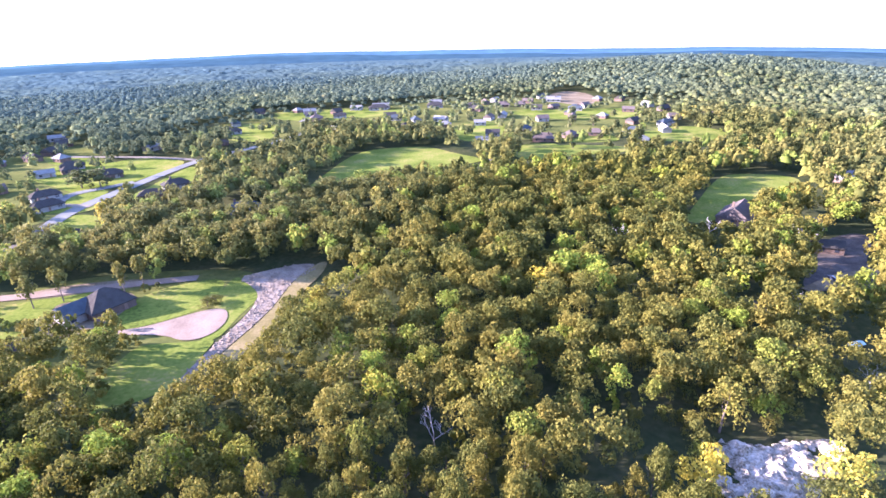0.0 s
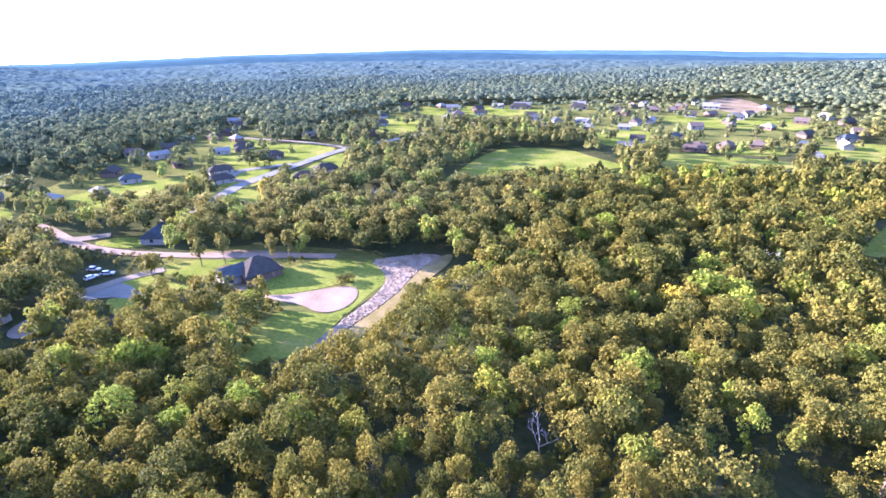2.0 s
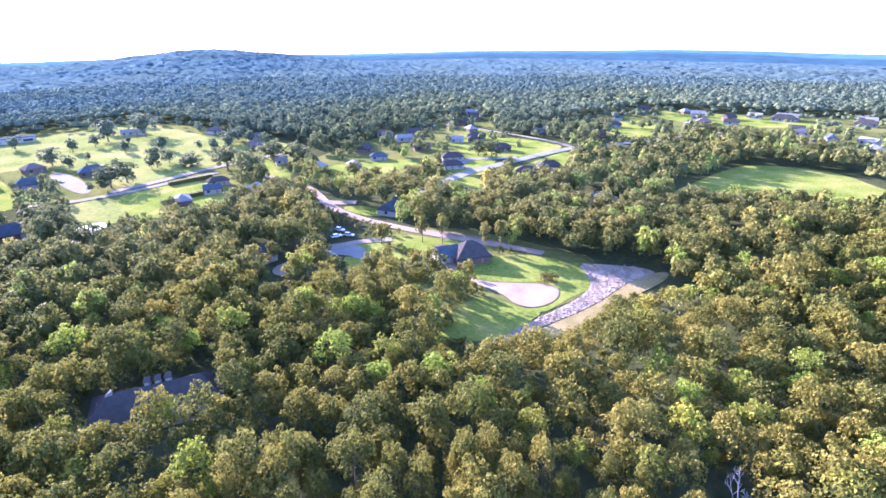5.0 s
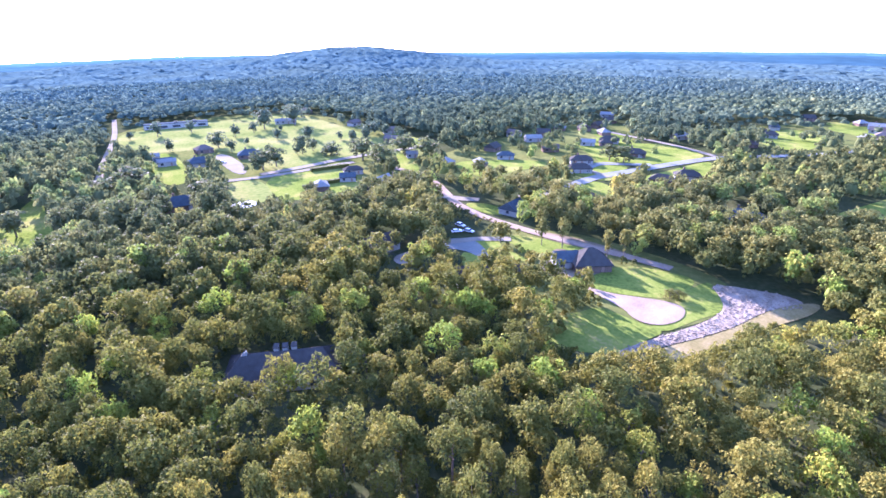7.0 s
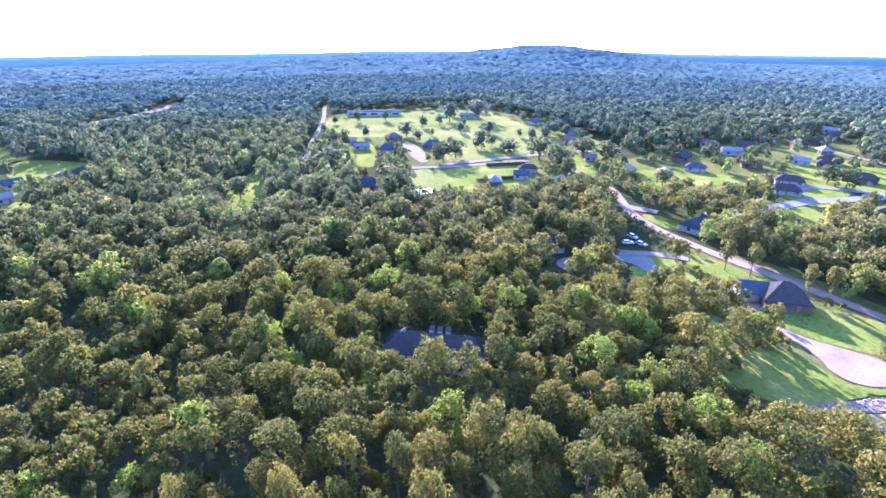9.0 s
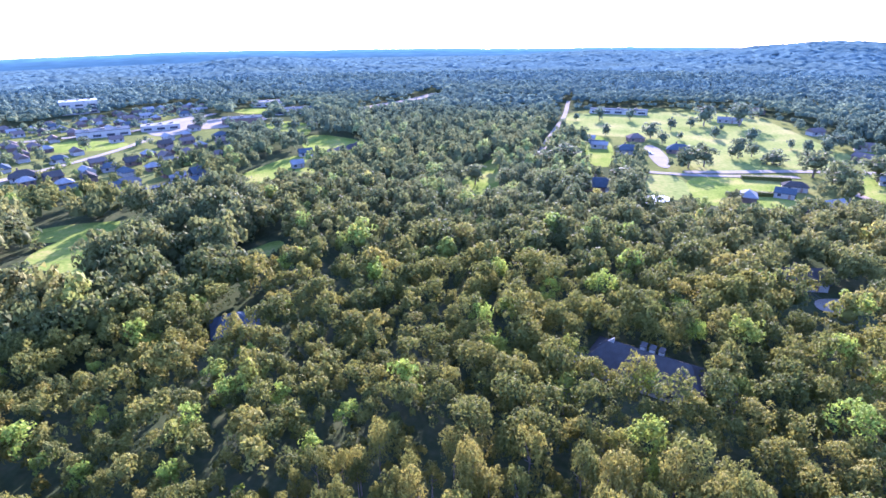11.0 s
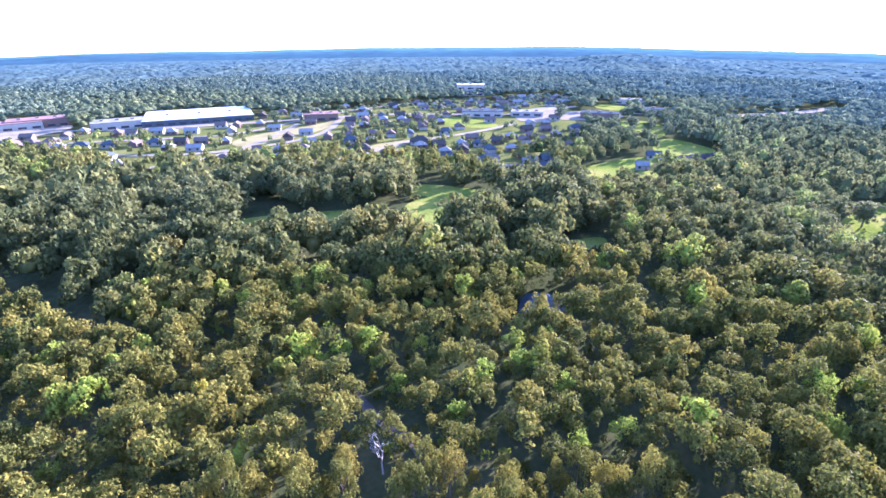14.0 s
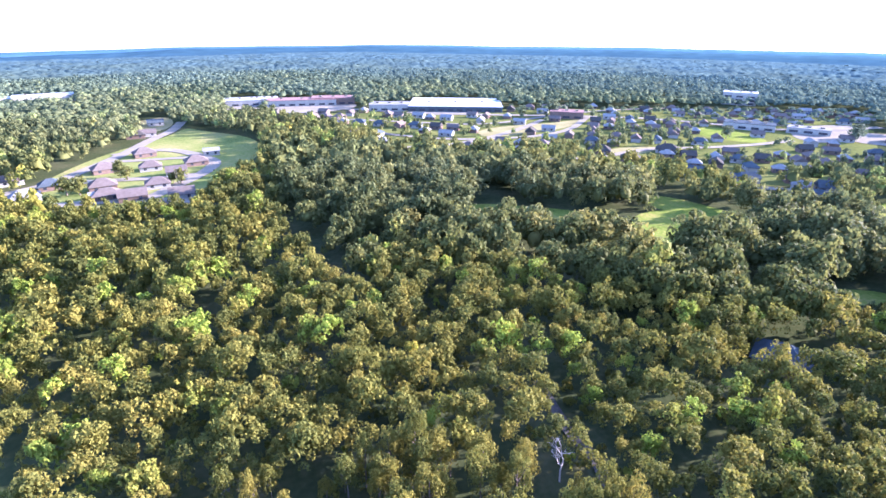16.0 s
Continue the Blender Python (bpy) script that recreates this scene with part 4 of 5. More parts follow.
def car(x, y, turn, paint, label):
    thing = new("car", None)
    side = [(-2.2, 0.35), (2.2, 0.35), (2.25, 0.8), (1.2, 0.95), (-2.2, 0.95), (-2.28, 0.7)]
    v = [(px, s * 0.88, pz) for s in (-1, 1) for px, pz in side]
    n = len(side)
    f = [tuple(range(n - 1, -1, -1)), tuple(range(n, 2 * n))] + [(i, (i + 1) % n, n + (i + 1) % n, n + i) for i in range(n)]
    f = [tuple(reversed(q)) for q in f]
    part("body", v, f, paint, thing)
    v = [(1.1, -0.8, 0.95), (1.1, 0.8, 0.95), (-2.0, 0.8, 0.95), (-2.0, -0.8, 0.95), (0.4, -0.65, 1.45), (0.4, 0.65, 1.45), (-1.5, 0.65, 1.45), (-1.5, -0.65, 1.45)]
    part("windows", v, [(0, 1, 5, 4), (1, 2, 6, 5), (2, 3, 7, 6), (3, 0, 4, 7)], "glass", thing)
    part("top", *box(-1.5, 0.4, -0.66, 0.66, 1.44, 1.5), paint, thing)
    for wx in (-1.4, 1.4):
        for s in (-1, 1):
            v = [(wx + 0.34 * math.cos(6.2832 * k / 12), s * (0.9 if q else 0.68), 0.34 + 0.34 * math.sin(6.2832 * k / 12)) for q in (0, 1) for k in range(12)]
            part("wheel", v, [tuple(range(12)), tuple(range(23, 11, -1))] + [(k, (k + 1) % 12, 12 + (k + 1) % 12, 12 + k) for k in range(12)], "tyre", thing)
    thing.matrix_basis = pose(x, y, float(height(x, y)) + 0.3, 0, 0, turn)
    tagged(thing, label, "car")


for row in ((-158, 135, 20, "paint_white", "white car parked on the shaded drive"), (-161, 131, 70, "paint_white", "pale car parked beside the drive"), (-166, 137, 10, "paint_white", "white pickup parked under trees"),
            (128, 153, 80, "paint_dark", "dark blue car parked in the shaded yard"), (-114.0, -73.7, 40, "paint_red", "red car parked beside the house in the wood"), (-355, 93, 30, "paint_white", "white car on the wide concrete drive")):
    car(*row)
    SPOTS.append((row[0], row[1], 5.0))


def covered_boat(x, y, turn):
    thing = new("boat", None)
    hull = [(-2.6, 0, 0.5)] + [(px, s * w, z) for px, w, z in ((-1.8, 0.9, 0.9), (2.4, 1.0, 0.9)) for s in (-1, 1)] + [(-1.2, 0, 0.15), (2.3, 0, 0.15)]
    part("hull", hull, [(0, 1, 5), (0, 5, 2), (1, 3, 6, 5), (2, 5, 6, 4), (3, 4, 6)], "white", thing)
    v = [(-2.7, 0, 0.95), (-1.8, -1, 0.9), (-1.8, 1, 0.9), (2.5, -1.05, 0.9), (2.5, 1.05, 0.9), (-1.2, 0, 1.5), (2.2, 0, 1.45)]
    part("cover", v, [(0, 1, 5), (0, 5, 2), (1, 3, 6, 5), (2, 5, 6, 4), (3, 4, 6)], "tarp", thing, "pale teal boat cover")
    thing.matrix_basis = pose(x, y, float(height(x, y)) + 0.1, 0, 0, turn)
    tagged(thing, "small boat under a pale teal cover, parked among trees", "boat")
    SPOTS.append((x, y, 6.0))


covered_boat(107.5, 115.4, 20)


def hedge(x0, y0, x1, y1, wide, tall):
    """A clipped hedge of dark leaf sprays round a solid middle."""
    r, n = np.random.default_rng(int(abs(x0))), 420
    long = math.hypot(x1 - x0, y1 - y0)
    at = np.stack([r.uniform(-long / 2, long / 2, n), r.uniform(-wide / 2, wide / 2, n), tall * r.random(n) ** 0.5], 1)
    tri = (at[:, None] + r.normal(size=(n, 3, 3)) * 0.22).reshape(-1, 3)
    v, f = box(-long / 2, long / 2, -wide * 0.42, wide * 0.42, -0.2, tall * 0.9)
    f = f + [(8 + 3 * k, 9 + 3 * k, 10 + 3 * k) for k in range(n)]
    me = mesh_of("hedge", v + tri.tolist(), f, M["leaf"], tint=np.full(8 + 3 * n, 0.05))
    ob = new("hedge", me)
    x, y = (x0 + x1) / 2, (y0 + y1) / 2
    ob.matrix_basis = pose(x, y, float(height(x, y)) + 0.15, 0, 0, math.degrees(math.atan2(y1 - y0, x1 - x0)))
    SPOTS.append((x, y, long * 0.5))
    tagged(ob, "long clipped dark green hedge on the lawn", "hedge", "lawn hedges")


hedge(-296, 127, -293, 151, 2.6, 2.2)
hedge(-266, 119, -264, 140, 2.6, 2.2)


# ---- bare dead trees ----
def dead_tree(x, y, tall, seed):
    r = random.Random(seed)
    pieces = []

    def limb(p, d, length, thick, deep):
        q = p + d * length * 0.5 + Vector((r.uniform(-0.1, 0.1), r.uniform(-0.1, 0.1), 0)) * length
        e = q + (d + Vector((r.uniform(-0.3, 0.3), r.uniform(-0.3, 0.3), 0.15))).normalized() * length * 0.5
        pieces.append(tube([p, q, e], [thick, thick * 0.75, thick * 0.5], 5))
        if deep:
            for _ in range(3):
                limb(q.lerp(e, r.random()), (d + Vector((r.uniform(-1, 1), r.uniform(-1, 1), r.uniform(0, 0.5)))).normalized(), length * 0.6, thick * 0.55, deep - 1)

    limb(Vector((0, 0, -0.3)), Vector((r.uniform(-0.1, 0.1), r.uniform(-0.1, 0.1), 1)), tall * 0.5, 0.2, 4)
    ob = new("dead_tree", mesh_of("dead_tree", *merged(pieces), M["deadwood"], smooth=True))
    ob.location = (x, y, float(height(x, y)))
    SPOTS.append((x, y, 4.0))
    tagged(ob, "bare bleached dead tree standing among green crowns", "dead tree", "dead trees")

for row in ((66, 183, 13, 1), (104, 189, 10, 2), (-2.1, 83.4, 11, 3), (-47.2, -61.3, 10, 4), (102.2, 130.9, 10, 5), (95.7, 95.6, 10, 6)):
    dead_tree(*row)


# ---- stones ----
def boulder_mesh(r, rough=0.25, flat=0.6):
    bm = bmesh.new()
    bmesh.ops.create_icosphere(bm, subdivisions=2, radius=1.0)
    for v in bm.verts:
        v.co *= 1 + rough * noise.noise(v.co * 1.3 + Vector((r.random() * 0.01 + r_seed[0], 0, 0))) + 0.12 * noise.noise(v.co * 3.1)
        v.co.z *= flat
    v = [tuple(q.co) for q in bm.verts]
    f = [[q.index for q in p.verts] for p in bm.faces]
    bm.free()
    r_seed[0] += 3.7
    return v, f


r_seed = [0.0]
stone_rng = random.Random(11)
outcrop = rounded(OUTCROP, 1)
rock = next(o for o in scene.objects if o.name == "rock_outcrop")
for v in rock.data.vertices:
    z = 2.6 * noise.noise(v.co * 0.16) + 1.6 * abs(noise.noise(v.co * 0.4)) + 0.7 * noise.noise(v.co * 1.0 + Vector((5, 2, 0)))
    ledge = math.floor(z / 0.8) * 0.8
    v.co.z += ledge + 0.8 * min(1.0, max(0.0, (z - ledge) / 0.8 - 0.7) / 0.3) + 0.25 * noise.noise(v.co * 2.3) + 0.4
rock.data.polygons.foreach_set("use_smooth", [False] * len(rock.data.polygons))
for k in range(34):
    while True:
        px, py = stone_rng.uniform(outcrop[:, 0].min(), outcrop[:, 0].max()), stone_rng.uniform(outcrop[:, 1].min(), outcrop[:, 1].max())
        if inside(outcrop, np.array([px]), np.array([py]))[0]:
            break
    s = stone_rng.uniform(0.5, 1.9)
    v, f = boulder_mesh(stone_rng, 0.75, 0.5)
    ob = new("boulder", mesh_of("boulder", v, f, M["rock"]))
    ob.matrix_basis = pose(px, py, float(height(px, py)) + 0.25, stone_rng.uniform(-12, 12), stone_rng.uniform(-12, 12), stone_rng.uniform(0, 360)) @ Matrix.Diagonal((s, s * 0.75, s, 1))
    tagged(ob, "pale weathered boulder lying on the rock outcrop", "boulder", "outcrop boulders")

bank = rounded(RUBBLE, 1)
V, F = [], []
stone_v, stone_f = np.array([(-1, -0.7, -0.5), (1, -0.8, -0.5), (0.9, 0.8, -0.5), (-0.9, 0.7, -0.5), (-0.6, -0.5, 0.5), (0.7, -0.4, 0.6), (0.5, 0.6, 0.45), (-0.7, 0.4, 0.55)]), box(0, 1, 0, 1, 0, 1)[1]
gx, gy = np.meshgrid(np.arange(bank[:, 0].min(), bank[:, 0].max(), 0.85), np.arange(bank[:, 1].min(), bank[:, 1].max(), 0.85))
k = inside(bank, gx.ravel(), gy.ravel())
for px, py in zip(gx.ravel()[k], gy.ravel()[k]):
    if stone_rng.random() < 0.25:
        continue
    px, py, s, a = px + stone_rng.uniform(-0.4, 0.4), py + stone_rng.uniform(-0.4, 0.4), stone_rng.uniform(0.16, 0.46), stone_rng.uniform(0, 6.28)
    m = np.array([[math.cos(a), -math.sin(a), 0], [math.sin(a), math.cos(a), 0], [0, 0, 0.8]]) * s
    F += [tuple(q + len(V) for q in p) for p in stone_f]
    V += (stone_v @ m.T + [px, py, float(height(px, py)) + 0.25]).tolist()
tagged(new("rubble_stones", mesh_of("rubble_stones", V, F, M["rubble"])), "loose broken pale stones covering the bank", "stones", kind="stuff")


# ---- the power line over the wood ----
def utility_pole(x, y, tall, turn):
    thing = new("utility_pole", None)
    p = new("pole", mesh_of("pole", *tube([(0, 0, -0.5), (0, 0, tall * 0.5), (0, 0, tall)], [0.17, 0.15, 0.11], 8), M["bark"], smooth=True))
    p.parent = thing
    arm = part("crossarm", *box(-1.2, 1.2, -0.06, 0.06, tall - 0.7, tall - 0.55), "bark", thing)
    for cx in (-1.1, 0.0, 1.1):
        part("insulator", *box(cx - 0.05, cx + 0.05, -0.05, 0.05, tall - 0.55, tall - 0.35), "white", arm)
    thing.matrix_basis = pose(x, y, float(height(x, y)), 0, 0, turn)
    tagged(thing, "wooden utility pole with a crossarm at the wood edge", "utility pole", "utility poles")


ends = [(-161, 80), (-84.6, 98.8)]
for ex, ey in ends:
    utility_pole(ex, ey, 10.5, 103)
for off in (-1.1, 0.0, 1.1):
    pts = []
    for i in range(13):
        f = i / 12
        px, py = ends[0][0] + f * (ends[1][0] - ends[0][0]) - 0.23 * off, ends[0][1] + f * (ends[1][1] - ends[0][1]) + 0.97 * off
        pts.append((px, py, 10.15 - 1.2 * 4 * f * (1 - f)))
    tagged(new("power_cable", mesh_of("power_cable", *tube(pts, [0.03] * 13, 5), M["metal"])), "thin grey power cable slung between wooden poles", "cable", "power cables")


# ---- trees ----
rng = np.random.default_rng(7)


def crown(r, lobes, leaves, size, tall=1.0, wild=0.42, low=-0.35):
    """A crown one metre in radius: leaf sprays on rounded boughs of several sizes, with dark gaps between them."""
    c = r.normal(size=(lobes, 3)) + [0, 0, 0.35]
    c /= np.linalg.norm(c, axis=1)[:, None]
    c[:, 2] = np.where(c[:, 2] < low, -c[:, 2], c[:, 2])
    rad = 0.14 + 0.2 * r.random(lobes)
    c *= (1.08 - rad)[:, None] * (0.62 + 0.5 * r.random((lobes, 1))) * [1, 1, 1.1 * tall]
    c[0], rad[0] = (0.1, 0, 0.6 * tall), 0.34
    share = rad ** 2 / (rad ** 2).sum()
    k = r.choice(lobes, leaves, p=share)
    d = r.normal(size=(leaves, 3)) + [0, 0, 0.5]
    d /= np.linalg.norm(d, axis=1)[:, None]
    at = c[k] + d * rad[k][:, None] * (0.86 + 0.22 * r.random((leaves, 1)))
    nn = d + wild * r.normal(size=(leaves, 3))
    nn /= np.linalg.norm(nn, axis=1)[:, None]
    u = np.cross(nn, r.normal(size=(leaves, 3)))
    u /= np.linalg.norm(u, axis=1)[:, None]
    w = np.cross(nn, u)
    s = size * (0.55 + 0.9 * r.random((leaves, 1)))
    v = np.stack([at + u * s, at - u * s * 0.5 + w * s * 0.8, at - u * s * 0.5 - w * s * 0.8], 1).reshape(-1, 3)
    return v, np.arange(3 * leaves).reshape(-1, 3)


def dome(r, sprays, size, sides=6, body=1.0):
    """A far crown: a low, uneven dome of foliage with sprays standing out of it."""
    v, f = [], []
    for k, (out, up) in enumerate(((0.95, -0.2), (0.7, 0.6))):
        for q in range(sides):
            a, e = 6.2832 / sides * (q + 0.5 * k) + r.normal() * 0.2, body * out * (0.7 + 0.6 * r.random())
            v.append((e * math.cos(a), e * math.sin(a), body * (up + 0.16 * r.normal())))
    v.append((0.2 * r.normal(), 0.2 * r.normal(), body * (0.95 + 0.15 * r.normal())))
    n = sides
    for q in range(n):
        f += [(q, (q + 1) % n, n + q), ((q + 1) % n, n + (q + 1) % n, n + q), (n + q, n + (q + 1) % n, 2 * n)]
    lv, lf = crown(r, 9, sprays, size, 1.0, 0.5) if sprays else (np.zeros((0, 3)), np.zeros((0, 3), int))
    return np.concatenate([np.array(v), lv]), np.concatenate([np.array(f).ravel(), lf.ravel() + len(v)]), np.full(len(f) + len(lf), 3)


def core(r, size=0.5):
    bm = bmesh.new()
    bmesh.ops.create_icosphere(bm, subdivisions=1, radius=size)
    v = np.array([tuple(q.co) for q in bm.verts]) * (0.8 + 0.4 * r.random((len(bm.verts), 1)))
    f = [[q.index for q in p.verts] for p in bm.faces]
    bm.free()
    return v, f


def scatter(r0, r1, spacing, yaw0=-48, yaw1=208, shrubs=False, loose=0.27):
    n = int(r1 / spacing) + 2
    i, j = np.meshgrid(np.arange(-n, n + 1), np.arange(-int(n * 1.16), int(n * 1.16) + 1))
    x, y = (i + 0.5 * (j % 2)).ravel() * spacing, j.ravel() * spacing * 0.866
    x, y = x + rng.normal(size=x.shape) * spacing * loose, y + rng.normal(size=x.shape) * spacing * loose
    r, a = np.hypot(x, y), np.degrees(np.arctan2(-x, y)) % 360
    a = np.where(a > 280, a - 360, a)
    k = (r >= r0) & (r < r1) & (a > yaw0) & (a < yaw1)
    x, y = x[k], y[k]
    keep = rng.random(x.shape) < wooded(x, y, shrubs)
    return x[keep], y[keep]


def tints(x, y):
    """The hue of each tree: duller on the rise, greener in the hollows, here and there one that turns."""
    yaw = np.degrees(np.arctan2(-x, y)) % 360
    yaw = np.where(yaw > 280, yaw - 360, yaw)
    t = np.interp(yaw, [20, 60, 130, 170], [0.42, 0.34, 0.34, 0.37]) + 0.12 * np.sin(x / 60 + 1) * np.cos(y / 75) + 0.16 * rng.normal(size=x.shape)
    t = np.where(rng.random(x.shape) < 0.09, 0.74 + 0.14 * rng.random(x.shape), t)
    t = np.where(rng.random(x.shape) < 0.004, 0.91, t)
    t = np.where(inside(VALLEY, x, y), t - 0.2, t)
    return np.clip(t, 0.02, 0.96)


def leafy_mesh(name, V, idx, counts, T, material, east=0.0, north=0.0):
    me = bpy.data.meshes.new(name)
    me.vertices.add(len(V))
    me.vertices.foreach_set("co", V.astype(np.float32).ravel())
    me.loops.add(len(idx))
    me.loops.foreach_set("vertex_index", idx.astype(np.int32))
    me.polygons.add(len(counts))
    me.polygons.foreach_set("loop_start", np.r_[0, np.cumsum(counts)[:-1]].astype(np.int32))
    if T is not None:
        me.attributes.new("tint", "FLOAT", "POINT").data.foreach_set("value", T.astype(np.float32))
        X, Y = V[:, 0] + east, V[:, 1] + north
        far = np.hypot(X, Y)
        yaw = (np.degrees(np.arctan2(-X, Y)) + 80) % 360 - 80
        # painted haze: grows with distance, sooner on the sun side; VALLEY slightly cooler
        haze_cool = np.interp(far / np.interp(yaw, [-30, 15, 50, 90, 150, 190], [2.0, 1.5, 1.2, 1.1, 1.5, 1.8]), [120, 330, 650, 1100], [0.0, 0.4, 0.8, 1.0]) + 0.08 * np.sin(X / 50) * np.cos(Y / 70) + 0.08 * inside(VALLEY, X, Y)
        me.attributes.new("haze_cool", "FLOAT", "POINT").data.foreach_set("value", np.clip(haze_cool, 0, 1).astype(np.float32))
    me.materials.append(material)
    me.polygons.foreach_set("use_smooth", [True] * len(counts))
    me.update(calc_edges=True)
    return me


def lowered(x, y):
    """Garden trees in the town stay lower than the oaks; those sunward of the outcrop are shortened to let sun in."""
    k = np.where(inside(TOWN, x, y), 0.56, np.where(inside(GROVE, x, y), 1.08, 1.0))
    for p in HOODS:
        k = np.where(inside(p, x, y), np.minimum(k, 0.7), k)
    return np.where(inside(LOW, x, y), 0.5, k)


def mass(name, x, y, shapes, radius, tall, material, label, squat=1.0):
    """A stand of trees too many to count, as one object."""
    V, I, C, T, base = [], [], [], [], 0
    t, z = tints(x, y), height(x, y)
    clump = np.sin(x / 7.0 + 1.7 * np.sin(y / 11.0)) * np.cos(y / 8.0 + 1.3 * np.sin(x / 13.0))
    deep = inside(VALLEY, x, y)
    fit = lowered(x, y)
    for i in range(len(x)):
        if deep[i] and clump[i] < -0.45:
            continue
        v, idx, counts = shapes[int(rng.integers(len(shapes)))]
        k = rng.random() ** 1.4
        rr, hh = radius * (0.7 + 0.6 * k), tall * (1 + squat * (0.42 * k + 0.12 * rng.random() - 0.28))
        lift = 1 + (0.28 if deep[i] else 0.12) * clump[i]
        rr, hh = rr * (0.5 + 0.5 * lift) * (1.5 if deep[i] else 1.0), hh * lift * (1.12 if deep[i] else 1.0)
        rr, hh = rr * (0.35 + 0.65 * fit[i]), hh * fit[i]
        a = rng.random() * 6.283
        c, s = math.cos(a), math.sin(a)
        m = np.array([[c * rr, -s * rr, 0], [s * rr, c * rr, 0], [0, 0, rr * (1.0 + 0.45 * rng.random()) * squat]])
        V.append(v @ m.T + [x[i], y[i], z[i] + hh - m[2, 2] * 0.95])
        I.append(idx + base)
        C.append(counts)
        T.append(np.full(len(v), t[i]))
        base += len(v)
    me = leafy_mesh(name, np.concatenate(V), np.concatenate(I), np.concatenate(C), np.concatenate(T), M[material])
    return tagged(new(name, me), label, "trees", kind="stuff")


def shape(lobes, leaves, size, with_core=0.36, tall=1.0, wild=0.42, low=-0.35):
    """Vertices, then the faces as one run of corners with their counts."""
    v, f = crown(rng, lobes, leaves, size, tall, wild, low)
    if not with_core:
        return v, f.ravel(), np.full(len(f), 3)
    cv, cf = core(rng, with_core)
    return np.concatenate([v, cv]), np.concatenate([f.ravel(), np.array(cf).ravel() + len(v)]), np.full(len(f) + len(cf), 3)


def trunk_mesh(r, tall, thick=0.2):
    lean = Vector((r.uniform(-0.5, 0.5), r.uniform(-0.5, 0.5), 0))
    top = tall * 0.82
    path = [lean * (k / 4) ** 2 + Vector((0, 0, top * k / 4 - 0.3 * (k == 0))) for k in range(5)]
    pieces = [tube(path, [thick * (1.15 - 0.23 * k) for k in range(5)])]
    for _ in range(5):
        k = r.uniform(0.45, 0.85)
        a, out = r.uniform(0, 6.28), r.uniform(1.2, 2.4)
        p0 = lean * k * k + Vector((0, 0, top * k))
        p2 = p0 + Vector((math.cos(a) * out, math.sin(a) * out, out * 0.8))
        pieces.append(tube([p0, p0.lerp(p2, 0.5) + Vector((0, 0, -0.15)), p2], [thick * 0.45, thick * 0.3, thick * 0.1], 5))
    return mesh_of("trunk", *merged(pieces), M["bark"], smooth=True)


def tree(x, y, radius, tall, hue, label, leaves=420, size=0.12, material="leaf", solid=0.34):
    """A standing tree: tapered trunk with limbs, and a crown of leaf sprays."""
    r = random.Random(int(x * 31 + y * 17))
    thing = new("tree", None)
    v, idx, counts = shape(34, leaves, size, solid, 1.0, 0.55, -0.35 if material == "leaf_near" else -1.0)
    squat = min(1.5, max(0.6, 0.46 * tall / radius))
    v = v * [radius, radius, radius * squat] + [0, 0, tall - radius * squat * 0.95]
    cr = new("crown", leafy_mesh("crown", v, idx, counts, None if hue is None else np.full(len(v), hue), M[material], x, y))
    tr = new("trunk", trunk_mesh(r, tall, 0.05 * radius + 0.04))
    cr.parent = tr.parent = thing
    thing.location = (x, y, float(height(x, y)))
    return tagged(thing, label, "tree")


mark_bright = [(x, y, r * 0.9) for x, y, r, *_ in BRIGHT]
SPOTS += mark_bright
PASTURE = next(i for i, p in enumerate(CLEAR) if inside(p, np.array([-480.0]), np.array([170.0]))[0])
ox, oy = np.mean(OUTCROP, 0)
# trees in this area are cut down in height to light the outcrop
LOW = [(ox - 30, oy - 9), (ox + 6, oy - 12), (ox + 10, oy + 12), (ox - 30, oy + 13)]
small_shapes = [shape(20, 560, 0.088, 0, 1.0, 0.55) for _ in range(9)]
small_mid = [shape(20, 270, 0.12, 0.4, 1.0, 0.55) for _ in range(9)]
near_shapes = [shape(28, 950, 0.066, 0, 1.0, 0.55) for _ in range(9)]
mid_shapes = [shape(22, 340, 0.108, 0.4, 1.0, 0.55) for _ in range(9)]
far_shapes = [dome(rng, 72, 0.18, 5, 0.62) for _ in range(9)]
dist_shapes = [dome(rng, 14, 0.25, 5, 0.8) for _ in range(10)]
shrub_shapes = [shape(8, 50, 0.22, 0) for _ in range(5)]
for rows, what in ((BRIGHT, "oak turning bright yellow-green among duller crowns"), (LONE, "green broadleaf tree standing alone on open grass"),
                   (LONE_FAR, "small green tree standing by a lane"), (LONE_TOWN, "dark green tree standing near houses")):
    for x, y, r, tall, hue in rows:
        r, tall = (r * 1.6, tall * 1.4) if rows is LONE and x < -250 else (r, tall)
        text = "slender bright yellow tree standing by the road" if hue == 1.0 else what
        near = math.hypot(x, y) < 170
        tree(x, y, r, tall, min(hue, 0.97) - (0.1 if rows is BRIGHT and hue < 0.9 else 0), text, 1300 if near else 420, 0.065 if near else 0.13, solid=0 if near else 0.5)

# single trees and bushes dotted over the pasture
dot = np.random.default_rng(21)
n_dot = 0
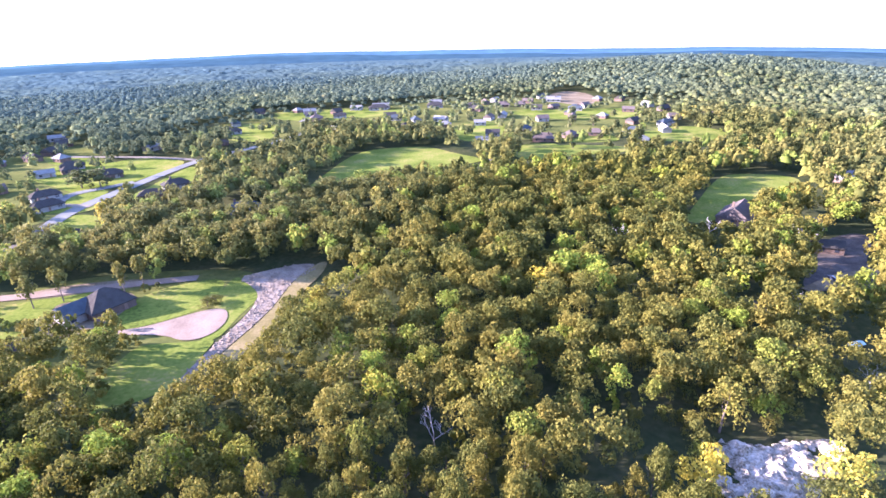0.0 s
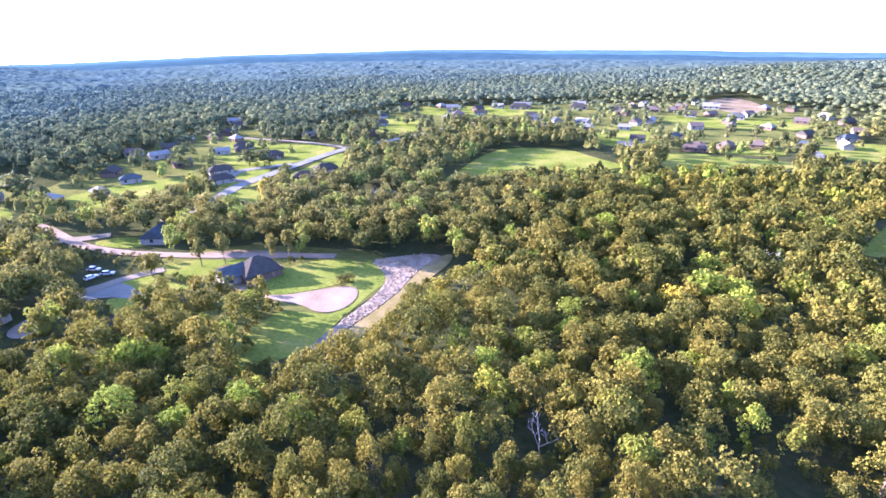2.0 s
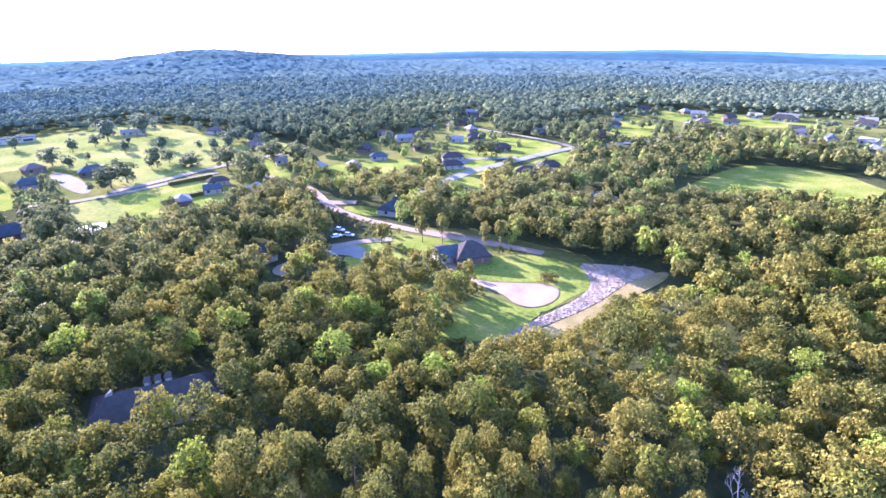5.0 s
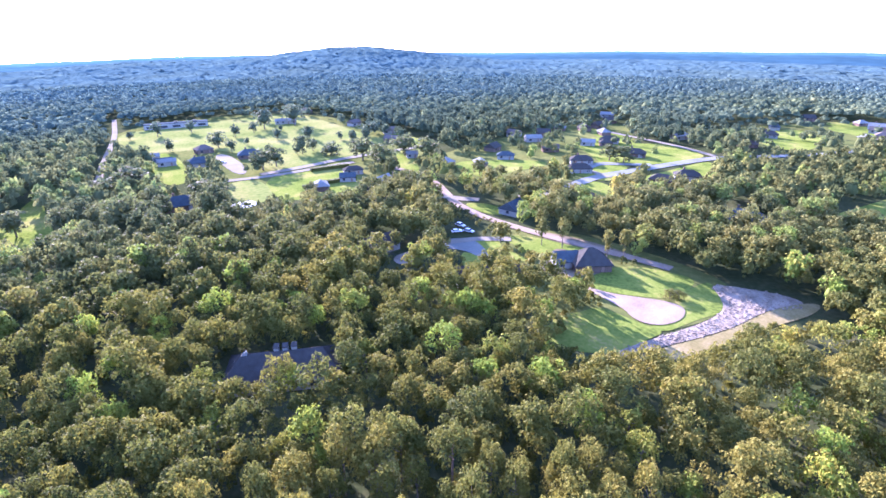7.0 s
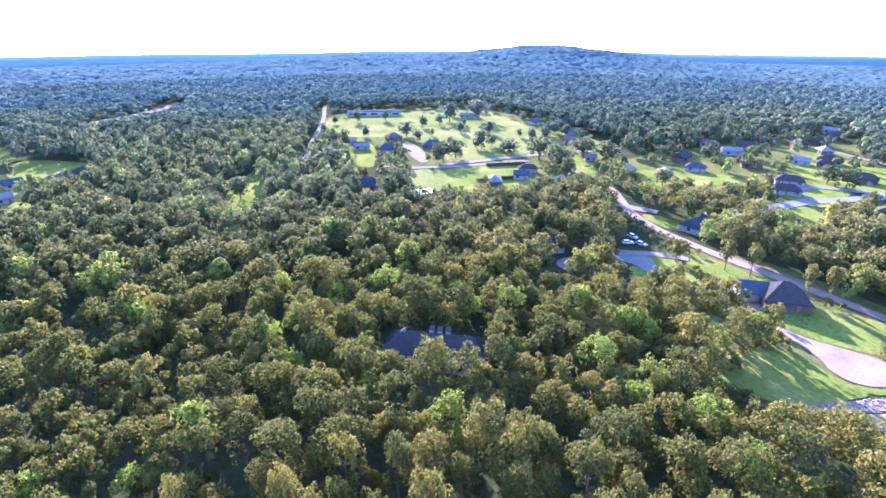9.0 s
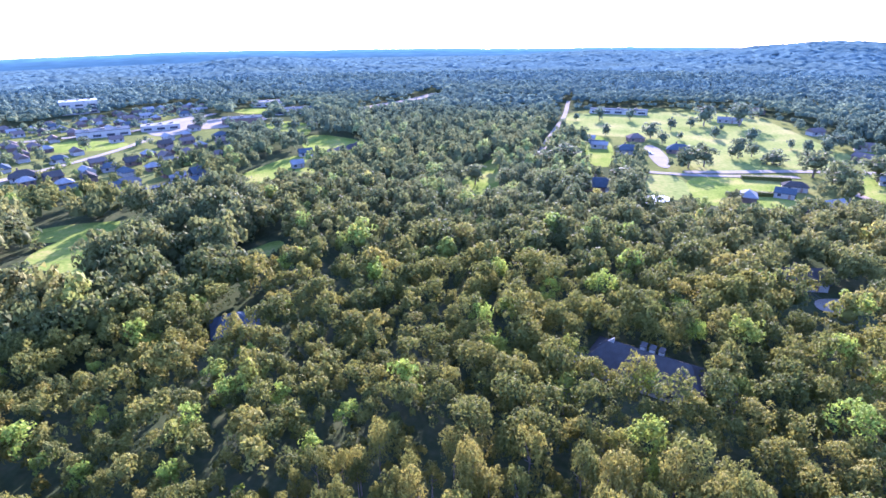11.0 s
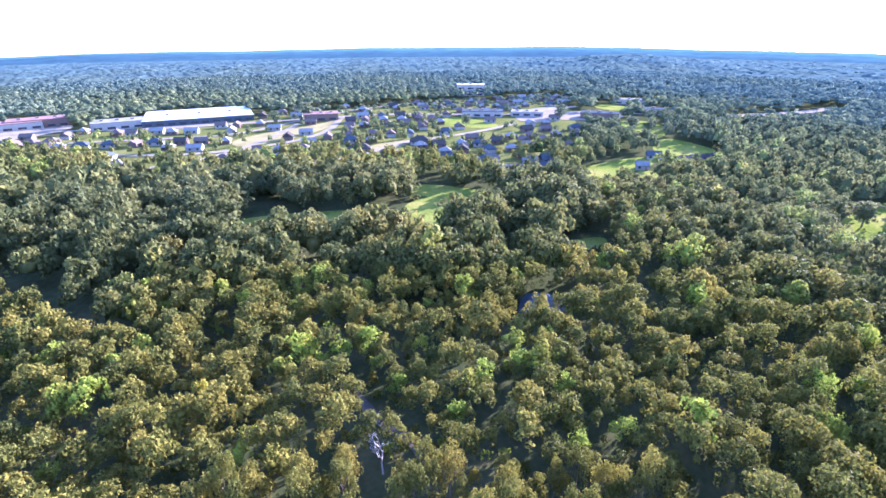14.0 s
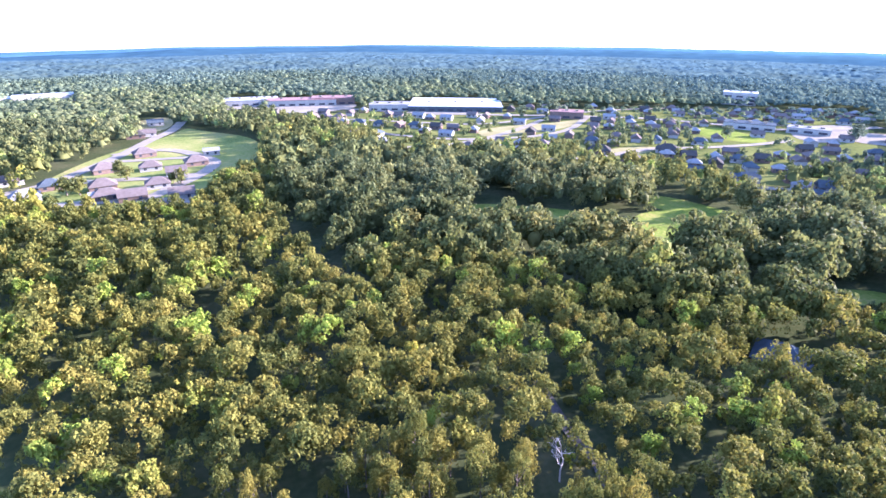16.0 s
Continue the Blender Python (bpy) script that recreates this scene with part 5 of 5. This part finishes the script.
while n_dot < 22:
    x, y = dot.uniform(-600, -340), dot.uniform(60, 245)
    if inside(CLEAR[PASTURE], np.array([x]), np.array([y]))[0] and all(math.hypot(x - a, y - b) > r + 4 for a, b, r in SPOTS):
        r = 2.2 + 3.2 * dot.random()
        tree(x, y, r, r * 2.2, 0.2 + 0.2 * dot.random(), "round green tree standing on the open pasture", 150, 0.2, solid=0.62)
        n_dot += 1

# the nearest stand of oaks, each a tree of its own
models = [tree(0, 0, 4.4, 12.2 + 0.3 * k, None, "olive-green oak in the dense wood below the craft", 1900, 0.052, "leaf_near", 0) for k in range(8)]
SPLIT = 100  # the oaks on the slope behind stand closer and smaller
xa, ya = scatter(52, 88, 5.6, -48, SPLIT, loose=0.33)
xb, yb = scatter(52, 82, 5.0, SPLIT, 208)
x, y, size = np.r_[xa, xb], np.r_[ya, yb], np.r_[np.ones(len(xa)), np.full(len(xb), 0.68)]
order = np.argsort(np.hypot(x, y))
for k, i in enumerate(order[:265]):
    f = (0.68 + 0.36 * rng.random()) * size[i] ** 0.8
    up = f * (1.0 + 0.2 * rng.random()) / (size[i] ** 0.5) * (0.6 if inside(LOW, x[i:i + 1], y[i:i + 1])[0] else 1.0)
    m = pose(x[i], y[i], float(height(x[i], y[i])), 0, 0, rng.random() * 360) @ Matrix.Diagonal((f * (0.9 + 0.2 * rng.random()), f, up, 1))
    if k < len(models):
        models[k].matrix_basis = m
        tagged(models[k], group="near oaks")
    else:
        tagged(copy_thing(models[k % len(models)], m), group="near oaks")
rest = order[265:]
big, small = rest[size[rest] == 1], rest[size[rest] < 1]
x2, y2 = scatter(88, 150, 5.6, -48, SPLIT, loose=0.33)
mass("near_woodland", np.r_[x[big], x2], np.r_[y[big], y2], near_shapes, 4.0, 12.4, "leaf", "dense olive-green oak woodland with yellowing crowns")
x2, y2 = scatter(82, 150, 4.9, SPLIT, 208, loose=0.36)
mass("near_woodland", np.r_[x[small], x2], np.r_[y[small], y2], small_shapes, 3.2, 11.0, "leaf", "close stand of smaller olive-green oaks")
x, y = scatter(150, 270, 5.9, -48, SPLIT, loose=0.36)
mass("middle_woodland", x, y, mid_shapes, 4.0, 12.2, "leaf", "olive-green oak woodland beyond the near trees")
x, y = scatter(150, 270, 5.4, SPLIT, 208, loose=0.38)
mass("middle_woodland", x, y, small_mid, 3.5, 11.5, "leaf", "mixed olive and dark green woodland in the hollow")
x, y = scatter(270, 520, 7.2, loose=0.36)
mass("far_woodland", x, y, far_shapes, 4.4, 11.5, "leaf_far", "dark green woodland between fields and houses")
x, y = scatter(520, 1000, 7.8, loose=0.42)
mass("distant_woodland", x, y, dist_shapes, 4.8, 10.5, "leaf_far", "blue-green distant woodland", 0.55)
x, y = scatter(55, 300, 4.4, shrubs=True)
k = (wooded(x, y) < 0.05) | ((np.hypot(x, y) < 150) & (rng.random(x.shape) < 0.5))
mass("undergrowth", x[k], y[k], shrub_shapes, 1.9, 3.0, "leaf", "low green shrubs along the edges of the clearings")


def canopy_sheet():
    """Woods so far off that only the roof of the crowns shows."""
    rings, n = np.geomspace(985, 3150, 230), 1100
    a = np.radians(np.linspace(-50, 212, n))[None] + rng.normal(size=(len(rings), n)) * 0.0013
    r = rings[:, None] * (1 + rng.normal(size=a.shape) * 0.0018)
    x, y = (-r * np.sin(a)).ravel(), (r * np.cos(a)).ravel()
    v = np.stack([x, y, height(x, y) + 5.5 + 4.5 * rng.random(len(x)) ** 1.5 + 1.6 * np.sin(x / 31 + 2 * np.sin(y / 47)) * np.cos(y / 37)], 1)
    i = (np.arange(len(rings) - 1)[:, None] * n + np.arange(n - 1)[None]).ravel()
    idx = np.stack([i, i + n, i + n + 1, i + 1], 1).ravel()
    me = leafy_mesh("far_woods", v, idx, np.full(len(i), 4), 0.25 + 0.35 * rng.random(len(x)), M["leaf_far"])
    tagged(new("far_woods", me), "wooded hills reaching to the horizon in painted blue-green haze", "woods", kind="stuff")


canopy_sheet()
